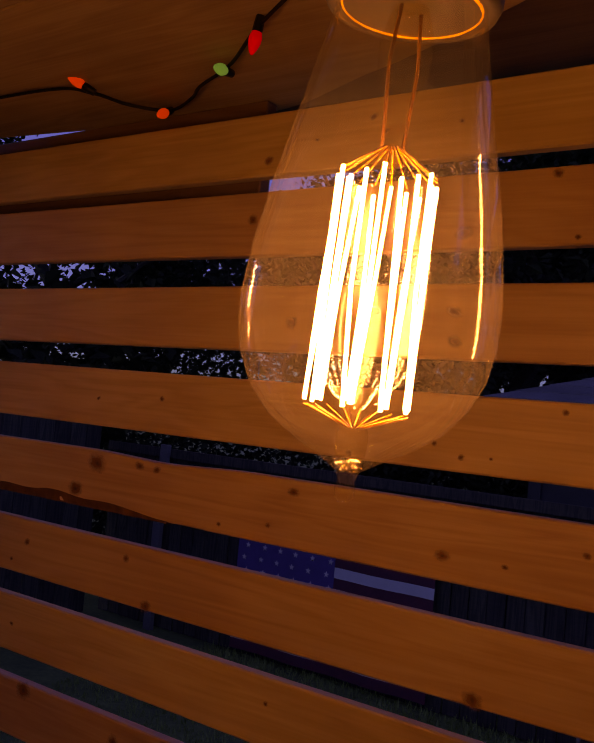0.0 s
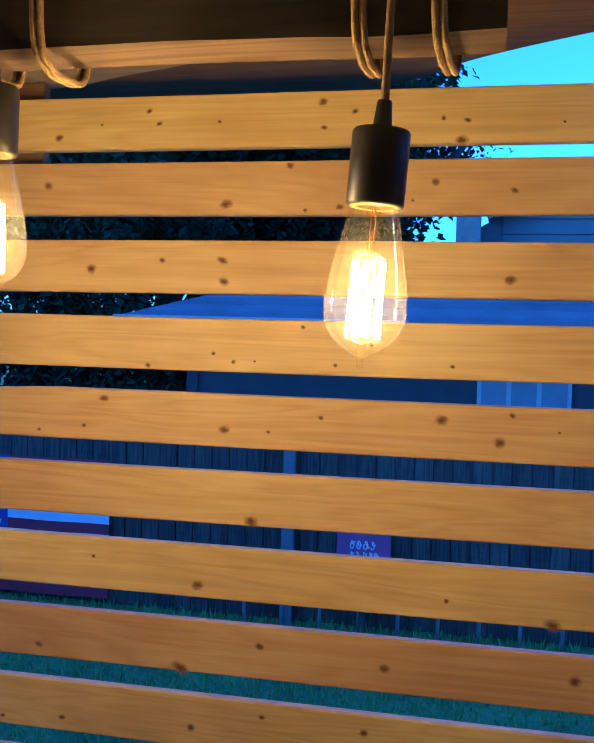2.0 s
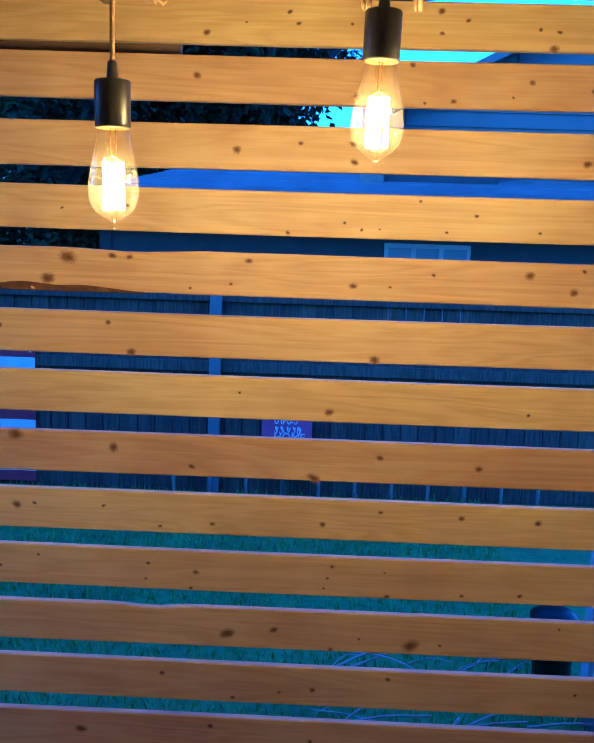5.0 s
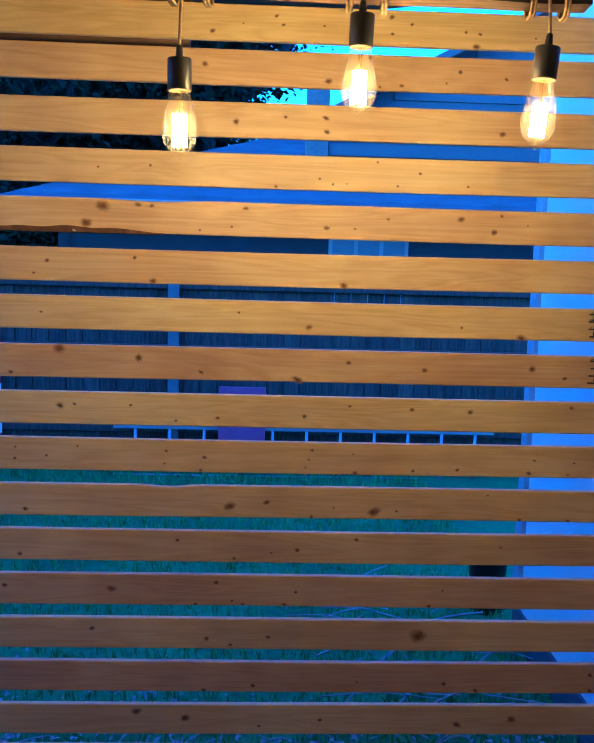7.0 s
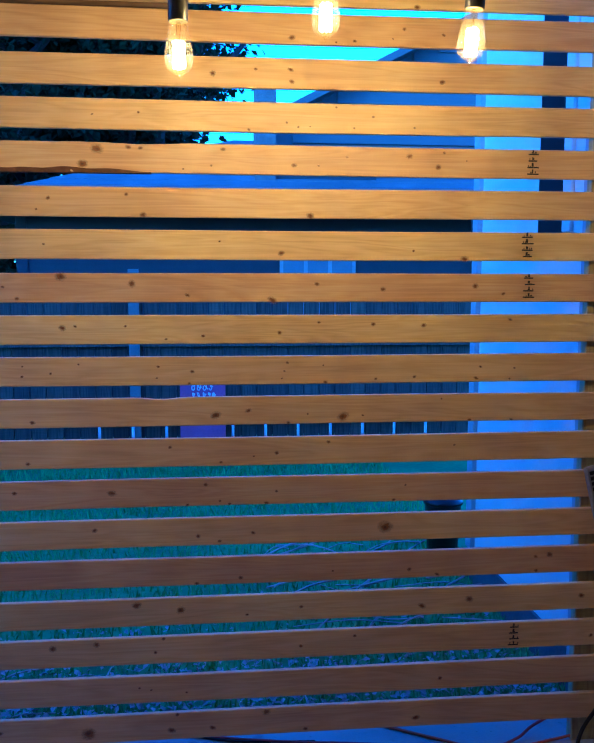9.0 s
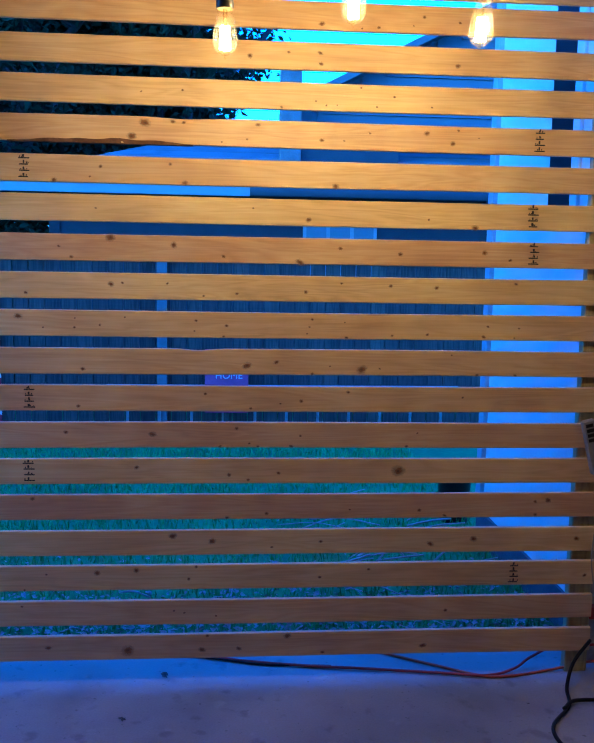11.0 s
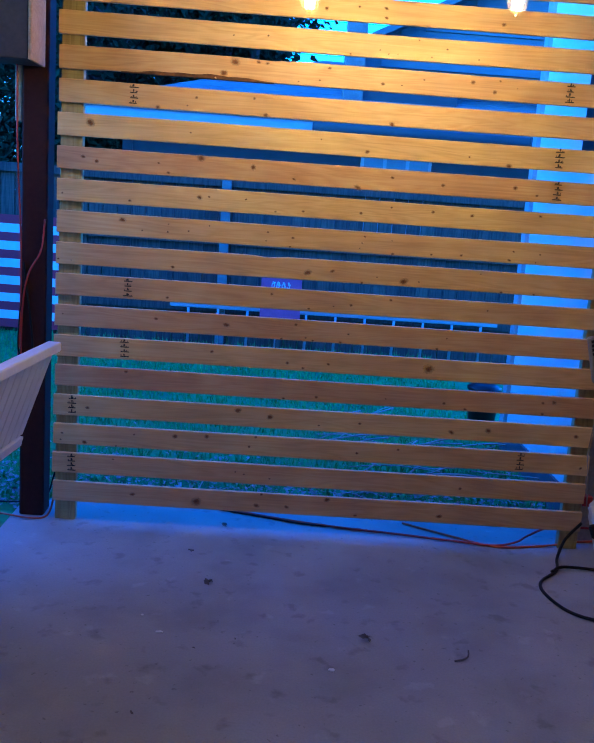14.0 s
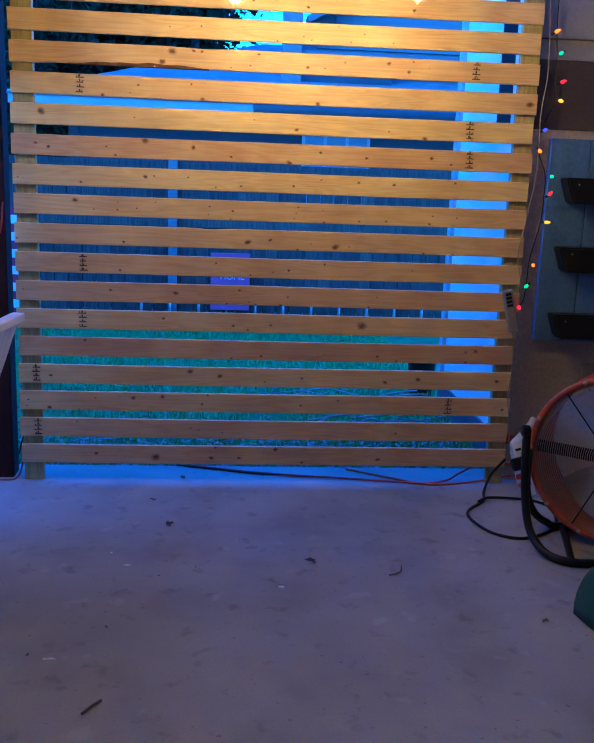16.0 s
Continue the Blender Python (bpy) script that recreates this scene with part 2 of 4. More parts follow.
M_PANE = mat("window_pane", (0.22, 0.24, 0.27), 0.08, amount=0.1, bump=0)
M_BARKTREE = mat("tree_bark", (0.06, 0.05, 0.04), 0.9, scale=(8, 8, 2), amount=0.4, bump=0.6)
M_LEAF = mat("tree_leaf", (0.022, 0.045, 0.022), 0.8, scale=(4, 4, 4), amount=0.4, bump=0, spec=0.12)
M_RED = mat("flag_red", (0.50, 0.03, 0.05), 0.8, amount=0.15, bump=0.05)
M_WHITE = mat("flag_white", (0.72, 0.72, 0.70), 0.8, amount=0.1, bump=0.05)
M_NAVY = mat("flag_blue", (0.05, 0.07, 0.26), 0.8, amount=0.15, bump=0.05)
M_PURPLE = mat("purple_sign_board", (0.52, 0.08, 0.18), 0.6, amount=0.2)
M_CHALK = mat("pale_lettering", (0.70, 0.68, 0.70), 0.7, amount=0.1)
M_ALU = mat("aluminium", (0.46, 0.46, 0.48), 0.35, 0.6, amount=0.15)
M_SOCKET = mat("black_socket", (0.03, 0.026, 0.023), 0.38, scale=(20, 20, 20), amount=0.2, bump=0.03)
M_BRASS = mat("brass_cap", (0.55, 0.27, 0.07), 0.55, 0.3, amount=0.2)
M_CORD = mat("tan_fabric_cord", (0.42, 0.26, 0.13), 0.8, scale=(60, 60, 60), amount=0.4, bump=0.4, fine=400)
M_BULB = thin_glass("amber_bulb_glass", (0.99, 0.955, 0.87))
M_FILAMENT = glow("glowing_filament", (1.0, 0.69, 0.305), 275.0)
# haze makes the stem seem to glow
M_STEM = thin_glass("bulb_stem_glass", (0.95, 0.90, 0.78), 0.006, 0.05, 0.004)
M_WIRE = mat("support_wire", (0.20, 0.075, 0.02), 0.5, 0.4, amount=0.1, bump=0)
M_BROWN = mat("brown_painted_post", (0.05, 0.014, 0.012), 0.8, spec=0.2, scale=(4, 4, 1.5), amount=0.3)
M_BLACK = mat("black_plastic", (0.008, 0.008, 0.009), 0.4, amount=0.2, bump=0.03, spec=0.25)
M_RUBBER = mat("black_cable", (0.008, 0.008, 0.010), 0.5, amount=0.2, bump=0, spec=0.2)
M_ORANGE = mat("orange_cable", (0.55, 0.08, 0.03), 0.5, amount=0.15, bump=0)
M_REDCORD = mat("red_cable", (0.42, 0.03, 0.025), 0.5, amount=0.15, bump=0)
M_WHITEPL = mat("white_plastic", (0.72, 0.70, 0.68), 0.4, scale=(4, 4, 4), amount=0.12, bump=0.03)
M_PALEWALL = mat("pale_bounce_wall", (0.74, 0.70, 0.64), 0.75, scale=(2, 2, 2), amount=0.1, bump=0.04)
M_TANWALL = mat("stained_brown_wall", (0.48, 0.39, 0.33), 0.75, scale=(3, 3, 1.5), amount=0.4, bump=0.12, dark=(0.31, 0.25, 0.21))
M_DARKWALL = mat("dark_brown_panel", (0.075, 0.05, 0.042), 0.7, scale=(3, 3, 2), amount=0.4)
M_GREYWALL = mat("grey_panel", (0.30, 0.27, 0.24), 0.7, scale=(2, 2, 2), amount=0.2)
M_TEAL = mat("blue_painted_board", (0.08, 0.20, 0.46), 0.6, scale=(8, 8, 1.2), amount=0.35, bump=0.12)
M_FANORANGE = mat("orange_fan_ring", (0.52, 0.085, 0.03), 0.4, scale=(6, 6, 6), amount=0.25, bump=0.04)
M_CHROME = mat("zinc_wire", (0.46, 0.38, 0.26), 0.35, 0.5, amount=0.15, bump=0)
M_BLADE = mat("grey_fan_blade", (0.40, 0.42, 0.45), 0.4, 0.1, amount=0.2)
M_GREEN = mat("green_fabric", (0.012, 0.085, 0.045), 0.8, scale=(9, 9, 9), amount=0.35, bump=0.2, fine=200)
M_BAG = mat("white_paper_bag", (0.70, 0.70, 0.72), 0.6, scale=(9, 9, 9), amount=0.2, bump=0.2)
M_LED = {"red": glow("red_lamp", (1.0, 0.01, 0.03), 0.4), "green": glow("green_lamp", (0.01, 0.8, 0.2), 0.4), "orange": glow("orange_lamp", (1.0, 0.12, 0.01), 0.6),
         "yellow": glow("yellow_lamp", (1.0, 0.42, 0.02), 0.3), "blue": glow("blue_lamp", (0.02, 0.03, 1.0), 0.6)}
M_CABLE = mat("pale_brown_cable", (0.30, 0.25, 0.21), 0.5, amount=0.15, bump=0)
M_STRIP = mat("grey_power_strip", (0.24, 0.225, 0.215), 0.45, scale=(20, 20, 20), amount=0.2, bump=0.03)


# ---- builders ----
def finish(name, bm, material, smooth=False):
    me = bpy.data.meshes.new(name)
    bmesh.ops.recalc_face_normals(bm, faces=bm.faces)
    bm.to_mesh(me)
    bm.free()
    for m in material if isinstance(material, (list, tuple)) else (material,):
        me.materials.append(m)
    if smooth:
        me.polygons.foreach_set("use_smooth", [True] * len(me.polygons))
    return me


def part(name, bm, material, parent=None, label="", smooth=False):
    ob = new(name, finish(name, bm, material, smooth))
    ob.parent = parent
    if label:
        ob["label"] = label
    return ob


def empty(name, at=(0, 0, 0), rz=0.0, **tags):
    ob = new(name)
    ob.empty_display_size = 0.05
    ob.matrix_basis = pose(*at, 0, 0, rz)
    return tagged(ob, **tags)


def box(x0, y0, z0, x1, y1, z1, bevel=0.0, bm=None, seg=1):
    bm = bm or bmesh.new()
    made = bmesh.ops.create_cube(bm, size=1, matrix=Matrix.LocRotScale(((x0 + x1) / 2, (y0 + y1) / 2, (z0 + z1) / 2), None, (x1 - x0, y1 - y0, z1 - z0)))
    if bevel:
        edges = list({e for v in made["verts"] for e in v.link_edges})
        bmesh.ops.bevel(bm, geom=edges, offset=bevel, segments=seg, profile=0.7, affect="EDGES")
    return bm


def lathe(profile, n=32, bm=None, m=None, caps=True):
    """Turns (radius, height) pairs round z."""
    bm = bm or bmesh.new()
    rows = []
    for r, z in profile:
        rows.append([bm.verts.new((m or Matrix()) @ Vector((r * math.cos(2 * math.pi * k / n), r * math.sin(2 * math.pi * k / n), z))) for k in range(n)])
    for a, b in zip(rows, rows[1:]):
        for k in range(n):
            bm.faces.new((a[k], a[(k + 1) % n], b[(k + 1) % n], b[k]))
    if caps:
        bm.faces.new(rows[0]), bm.faces.new(rows[-1])
    return bm


def smooth_path(points, per=8):
    """A rounded line through the points."""
    p = [Vector(a) for a in points]
    p = [2 * p[0] - p[1]] + p + [2 * p[-1] - p[-2]]
    out = []
    for a, b, c, d in zip(p, p[1:], p[2:], p[3:]):
        for k in range(per):
            t = k / per
            out.append(0.5 * ((2 * b) + (c - a) * t + (2 * a - 5 * b + 4 * c - d) * t * t + (3 * b - a - 3 * c + d) * t ** 3))
    return out + [p[-2]]


def tube(points, r, n=8, bm=None, closed=False):
    """A round bar of radius r along the points."""
    bm = bm or bmesh.new()
    p = [Vector(a) for a in points]
    rows, up = [], Vector((0.13, 0.31, 0.94))
    for k, a in enumerate(p):
        d = (p[(k + 1) % len(p)] - p[k - 1]) if closed else (p[min(k + 1, len(p) - 1)] - p[max(k - 1, 0)])
        d.normalize()
        s = d.cross(up)
        if s.length < 1e-3:
            s = d.cross(Vector((1, 0, 0)))
        s.normalize()
        t = s.cross(d)
        up = t
        rows.append([bm.verts.new(a + r * (s * math.cos(2 * math.pi * j / n) + t * math.sin(2 * math.pi * j / n))) for j in range(n)])
    pairs = list(zip(rows, rows[1:])) + ([(rows[-1], rows[0])] if closed else [])
    for a, b in pairs:
        for j in range(n):
            bm.faces.new((a[j], a[(j + 1) % n], b[(j + 1) % n], b[j]))
    if not closed:
        bm.faces.new(rows[0]), bm.faces.new(rows[-1])
    return bm


def prism(outline, thick, axis="y", at=0.0, bm=None):
    """An outline in two axes, pulled along the third."""
    bm = bm or bmesh.new()
    put = {"y": lambda a, b, c: (a, c, b), "z": lambda a, b, c: (a, b, c), "x": lambda a, b, c: (c, a, b)}[axis]
    lo = [bm.verts.new(put(a, b, at)) for a, b in outline]
    hi = [bm.verts.new(put(a, b, at + thick)) for a, b in outline]
    bm.faces.new(lo), bm.faces.new(hi)
    for k in range(len(lo)):
        bm.faces.new((lo[k], lo[(k + 1) % len(lo)], hi[(k + 1) % len(lo)], hi[k]))
    return bm


# ---- ground and slab ----
rnd = random.Random(7)
bm = bmesh.new()
N = 60
gx = [-60 + 120 * k / N for k in range(N + 1)]
grid = [[bm.verts.new((x + 1, y + 20, -0.075 + 0.03 * noise.noise(Vector((x * 0.4, y * 0.4, 0))))) for x in gx] for y in gx]
for a, b in zip(grid, grid[1:]):
    for k in range(N):
        bm.faces.new((a[k], a[k + 1], b[k + 1], b[k]))
tagged(part("ground", bm, M_SOIL, smooth=True), "dark lawn soil under grass at dusk", "ground", kind="structure")

slab = tagged(part("floor", box(-0.19, -4.9, -0.14, 4.3, 0.245, 0.0, 0.006), M_CONCRETE), "stained grey concrete patio slab", "floor", kind="structure")

# ---- slatted screen ----
screen = empty("slat_screen", label="horizontal pine slat privacy screen on two treated posts", category="privacy screen")
RIGHT = 2.295


def slat_z(i):
    return {1: 2.362, 2: 2.254}.get(i, 0.09 + (19 - i) * 0.127)


def slat_mesh(i):
    """One board, 89 x 19 mm with eased edges, a little bowed, and waney where the bark shows."""
    bm = bmesh.new()
    r = random.Random(i)
    n, h, t, e = 60, 0.0885, 0.019, 0.0022
    x0, x1 = -0.002 + r.uniform(-0.004, 0.004), RIGHT + r.uniform(-0.006, 0.006)
    bow, ph = r.uniform(-0.0018, 0.0018), r.uniform(0, 6)
    rows = []
    for k in range(n + 1):
        x = x0 + (x1 - x0) * k / n
        dz = bow * math.sin(math.pi * k / n) + 0.0009 * math.sin(3 * x + ph)
        lo, hi = 0.0, h
        if i == 5:
            w = max(0.0, 1 - abs(x - 0.52) / 0.40)
            lo += 0.012 * min(1, 2 * w) * (0.45 + 0.75 * noise.noise(Vector((x * 9, 0, 4)))) if w else 0
            hi -= 0.006 * max(0.0, 1 - abs(x - 0.82) / 0.14)
        if i == 11:
            hi -= 0.007 * max(0.0, 1 - abs(x - 0.86) / 0.07)
        sec = [(0, lo + e), (e, lo), (t - e, lo), (t, lo + e), (t, hi - e), (t - e, hi), (e, hi), (0, hi - e)]
        rows.append([bm.verts.new((x, y, z + dz)) for y, z in sec])
    for a, b in zip(rows, rows[1:]):
        for j in range(8):
            bm.faces.new((a[j], b[j], b[(j + 1) % 8], a[(j + 1) % 8]))
    bm.faces.new(rows[0]), bm.faces.new(rows[-1])
    return finish("slat", bm, M_PINE)


SLATS = {}
for i in range(1, 20):
    s = new("slat", slat_mesh(i))
    s.parent = screen
    s.location = (0, 0, slat_z(i))
    SLATS[i] = s

part("post", box(0.004, 0.0195, 0.0, 0.093, 0.0575, 2.46, 0.003), M_TREATED, screen, "greenish treated timber post")
part("post", box(2.215, 0.0195, 0.0, 2.30, 0.0575, 2.46, 0.003), M_TREATED, screen, "greenish treated timber post")

# bark left along the lower edge of one board
bm = bmesh.new()
rows = []
for k in range(61):
    x = 0.24 + 0.60 * k / 60
    w = max(0.0, 1 - abs(x - 0.54) / 0.30) ** 0.6
    lo, hi = 0.001, 0.004 + 0.022 * w * (0.55 + 0.8 * noise.noise(Vector((x * 9, 2, 4))))
    rows.append([bm.verts.new((x, -0.001 + 0.004 * noise.noise(Vector((x * 40, 0, 0))), lo)), bm.verts.new((x, 0.012, lo - 0.002)), bm.verts.new((x, -0.0006, max(hi, lo + 0.001)))])
for a, b in zip(rows, rows[1:]):
    for j in range(3):
        bm.faces.new((a[j], b[j], b[(j + 1) % 3], a[(j + 1) % 3]))
part("bark", bm, M_BARK, SLATS[5], "strip of dark bark on the wane")


def disc_mesh():
    bm = bmesh.new()
    n = 20
    c = bm.verts.new((0, 0, 0))
    ring = [bm.verts.new((math.cos(2 * math.pi * k / n), 0, math.sin(2 * math.pi * k / n))) for k in range(n)]
    for k in range(n):
        bm.faces.new((c, ring[k], ring[(k + 1) % n]))
    return finish("knot", bm, M_KNOT)


KNOT = disc_mesh()
krnd = random.Random(3)


def knots(i, rows):
    """Knots of one board: distance along it, height on it, radius."""
    for x, z, r in rows:
        k = new("knot", KNOT)
        k.parent = SLATS[i]
        k.location = (x, -0.0008, z)
        k.rotation_euler = (0, krnd.uniform(-0.5, 0.5), 0)
        k.scale = (r * krnd.uniform(1.4, 2.1), 1, r * krnd.uniform(1.15, 1.45))


knots(1, [(0.961, 0.021, 0.0061), (1.039, 0.042, 0.0022), (1.123, 0.063, 0.0042), (1.141, 0.042, 0.0037), (1.245, 0.043, 0.0028), (1.417, 0.071, 0.0056), (1.42, 0.03, 0.0039), (1.469, 0.055, 0.0039), (1.609, 0.041, 0.0039), (1.638, 0.006, 0.007), (1.646, 0.037, 0.0039), (1.791, 0.032, 0.0023)])
knots(2, [(0.943, 0.048, 0.0078), (1.26, 0.016, 0.0072), (1.366, 0.078, 0.0055), (1.393, 0.006, 0.0031), (1.449, 0.011, 0.0046), (1.565, 0.021, 0.0023), (1.6, 0.05, 0.0054), (1.721, 0.036, 0.0042)])
knots(3, [(1.025, 0.039, 0.0075), (1.152, 0.055, 0.0048), (1.256, 0.056, 0.0063), (1.26, 0.021, 0.0071), (1.719, 0.03, 0.0068)])
knots(4, [(0.672, 0.042, 0.0032), (0.806, 0.05, 0.0038), (1.131, 0.006, 0.004), (1.245, 0.029, 0.0035), (1.28, 0.016, 0.0035), (1.316, 0.018, 0.0023), (1.395, 0.076, 0.0031), (1.45, 0.016, 0.0034), (1.508, 0.05, 0.0038), (1.636, 0.02, 0.003)])
knots(5, [(0.935, 0.015, 0.003), (1.018, 0.026, 0.0033), (1.054, 0.074, 0.0066), (1.267, 0.03, 0.0071), (1.342, 0.03, 0.0031), (1.429, 0.057, 0.0038), (1.622, 0.062, 0.0076), (1.712, 0.031, 0.0083), (1.73, 0.074, 0.0045), (1.801, 0.051, 0.0023)])
knots(6, [(0.388, 0.006, 0.0078), (0.504, 0.02, 0.0032), (0.539, 0.053, 0.0052), (0.766, 0.066, 0.0051), (0.814, 0.006, 0.0089), (1.317, 0.007, 0.0103), (2.265, 0.044, 0.0137)])
knots(7, [(0.126, 0.056, 0.0157), (0.522, 0.045, 0.0032), (1.041, 0.056, 0.0034), (1.228, 0.021, 0.007), (1.639, 0.03, 0.0039), (1.801, 0.006, 0.0095)])
knots(8, [(0.154, 0.036, 0.0078), (0.44, 0.011, 0.0059), (0.568, 0.077, 0.013), (0.777, 0.056, 0.0102), (0.943, 0.021, 0.0054), (1.201, 0.006, 0.0102), (1.338, 0.055, 0.0058), (1.545, 0.039, 0.0073), (1.838, 0.049, 0.0089), (1.929, 0.025, 0.0054)])
knots(9, [(0.569, 0.05, 0.0079), (0.607, 0.055, 0.0039), (0.756, 0.055, 0.0039), (0.877, 0.015, 0.0037), (0.989, 0.024, 0.0046), (1.223, 0.033, 0.0061), (1.345, 0.064, 0.0042), (1.515, 0.058, 0.0058), (1.675, 0.054, 0.0059), (1.954, 0.071, 0.0055)])
knots(10, [(0.263, 0.067, 0.0104), (0.344, 0.03, 0.0034), (0.447, 0.031, 0.004), (0.449, 0.062, 0.0034), (0.531, 0.04, 0.004), (0.614, 0.067, 0.0033), (0.847, 0.023, 0.0032), (0.852, 0.058, 0.0043), (0.945, 0.006, 0.0043), (0.955, 0.042, 0.0053), (1.23, 0.018, 0.0031), (1.238, 0.041, 0.0031), (1.247, 0.067, 0.0041), (1.359, 0.058, 0.0025), (1.366, 0.006, 0.0051), (1.525, 0.014, 0.0041), (1.648, 0.019, 0.0051), (1.847, 0.013, 0.0052), (1.861, 0.049, 0.0041), (1.957, 0.01, 0.0031), (1.972, 0.044, 0.0031)])
knots(11, [(0.473, 0.018, 0.0061), (1.026, 0.033, 0.0129), (1.126, 0.046, 0.0074), (1.25, 0.006, 0.0053), (1.311, 0.033, 0.0031), (1.422, 0.023, 0.0125), (1.485, 0.026, 0.0031), (1.737, 0.075, 0.0031), (1.829, 0.006, 0.0053), (1.966, 0.006, 0.0043)])
knots(12, [(0.456, 0.018, 0.0055), (0.884, 0.062, 0.0056), (1.04, 0.012, 0.0045), (1.142, 0.029, 0.0033), (1.214, 0.038, 0.0065), (1.377, 0.07, 0.0053), (1.782, 0.053, 0.0035)])
knots(13, [(0.413, 0.055, 0.0063), (0.705, 0.048, 0.0096), (0.935, 0.006, 0.0043), (0.992, 0.069, 0.0061), (1.036, 0.016, 0.0041), (1.066, 0.006, 0.0048), (1.182, 0.006, 0.0055), (1.213, 0.043, 0.0041), (1.588, 0.006, 0.0054), (1.625, 0.053, 0.0035)])
knots(14, [(0.65, 0.059, 0.007), (0.967, 0.032, 0.0063), (1.034, 0.014, 0.0049), (1.139, 0.038, 0.0053), (1.562, 0.045, 0.0169)])
knots(15, [(0.297, 0.077, 0.0062), (0.961, 0.006, 0.0064), (1.099, 0.02, 0.0057), (1.393, 0.032, 0.0036), (1.642, 0.029, 0.0065), (1.734, 0.009, 0.0055), (2.063, 0.058, 0.0061), (2.066, 0.01, 0.0067), (2.11, 0.063, 0.0095)])
knots(16, [(0.14, 0.038, 0.0073), (0.773, 0.068, 0.0116), (0.91, 0.048, 0.0102), (1.119, 0.025, 0.0045), (1.292, 0.044, 0.0058), (1.686, 0.032, 0.009), (1.843, 0.049, 0.0106), (2.224, 0.047, 0.0088)])
knots(17, [(0.036, 0.049, 0.0046), (0.131, 0.014, 0.008), (0.264, 0.006, 0.0037), (0.339, 0.061, 0.0036), (0.512, 0.064, 0.0099), (0.647, 0.072, 0.009), (0.829, 0.039, 0.0054), (0.855, 0.083, 0.0054), (1.291, 0.04, 0.0055), (1.466, 0.067, 0.0055), (2.262, 0.035, 0.006)])
knots(18, [(0.254, 0.073, 0.0037), (0.777, 0.05, 0.0037), (0.814, 0.042, 0.0037), (0.925, 0.029, 0.0037), (1.751, 0.037, 0.0057)])
knots(19, [(0.341, 0.048, 0.0084), (0.616, 0.033, 0.0204), (0.876, 0.031, 0.0093), (0.895, 0.083, 0.0055), (1.007, 0.033, 0.0074), (1.179, 0.077, 0.0112), (1.307, 0.013, 0.0066), (1.672, 0.032, 0.0096)])

knots(5, [(0.683, 0.070, 0.0125), (0.641, 0.026, 0.012), (0.775, 0.076, 0.006), (0.81, 0.074, 0.005)])
knots(8, [(0.10, 0.05, 0.007), (0.40, 0.046, 0.004)])
knots(9, [(0.29, 0.018, 0.0055), (0.02, 0.03, 0.004)])
knots(11, [(0.008, 0.02, 0.004), (0.06, 0.018, 0.002)])
knots(13, [(0.03, 0.05, 0.003)])
knots(17, [(0.03, 0.02, 0.004)])

# grade stamps: unreadable ink marks
for i, x in ((6, 0.291), (12, 0.292), (14, 0.286), (16, 0.074), (18, 0.077), (5, 2.011), (7, 2.001), (8, 2.011), (17, 1.996)):
    bm = bmesh.new()
    r = random.Random(i * 7)
    for row in range(4):
        z = 0.012 + row * 0.020
        box(x - r.uniform(0.012, 0.019), -0.0012, z, x + r.uniform(0.014, 0.022), -0.0004, z + 0.0042, bm=bm)
        box(x - 0.003 + r.uniform(-0.001, 0.002), -0.0012, z + 0.005, x + 0.003, -0.0004, z + r.uniform(0.013, 0.017), bm=bm)
        for k in range(3):
            u = x + r.uniform(-0.015, 0.015)
            box(u, -0.0012, z + 0.005, u + r.uniform(0.002, 0.004), -0.0004, z + r.uniform(0.007, 0.011), bm=bm)
    part("grade_stamp", bm, M_INK, SLATS[i], "smudged black ink stamp")

# ---- hanging beam lamp ----
lamp = empty("beam_lamp", label="rustic dark wood beam with three filament bulbs on wrapped cords", category="pendant lamp")
bm = bmesh.new()
rows = []
for k in range(41):
    x = 0.875 + 0.805 * k / 40
    w = 0.006 * noise.noise(Vector((x * 6, 1, 1)))
    v = 0.005 * noise.noise(Vector((x * 9, 5, 1)))
    rows.append([bm.verts.new(c) for c in ((x, -0.698 + v, 2.286 + w), (x, -0.655, 2.282 + w * 0.6), (x, -0.655, 2.43), (x, -0.698 + v, 2.43))])
for a, b in zip(rows, rows[1:]):
    for j in range(4):
        f = bm.faces.new((a[j], b[j], b[(j + 1) % 4], a[(j + 1) % 4]))
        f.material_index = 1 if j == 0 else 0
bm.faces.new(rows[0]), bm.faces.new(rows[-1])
part("beam", bm, [M_BEAM, M_BEAM_UNDER], lamp, "dark weathered plank with a lighter underside")
for x in (1.0, 1.56):
    part("hanger", tube([(x, -0.68, 2.43), (x, -0.68, 2.75)], 0.006, 8), M_BLACK, lamp, "black iron hanger rod")


def bulb_profile():
    """Teardrop bulb hanging down from its rim at the top, heights from the tip."""
    pts = [(0.0012, 0.0), (0.0024, 0.0012), (0.0026, 0.0035), (0.0020, 0.0055), (0.0030, 0.0078), (0.0072, 0.0104), (0.0140, 0.0142), (0.0210, 0.0192), (0.0262, 0.0255), (0.0297, 0.0330), (0.0312, 0.0410), (0.0312, 0.0490),
           (0.0300, 0.0600), (0.0276, 0.0740), (0.0246, 0.0880), (0.0214, 0.1030), (0.0186, 0.1170), (0.0174, 0.1250)]
    return pts


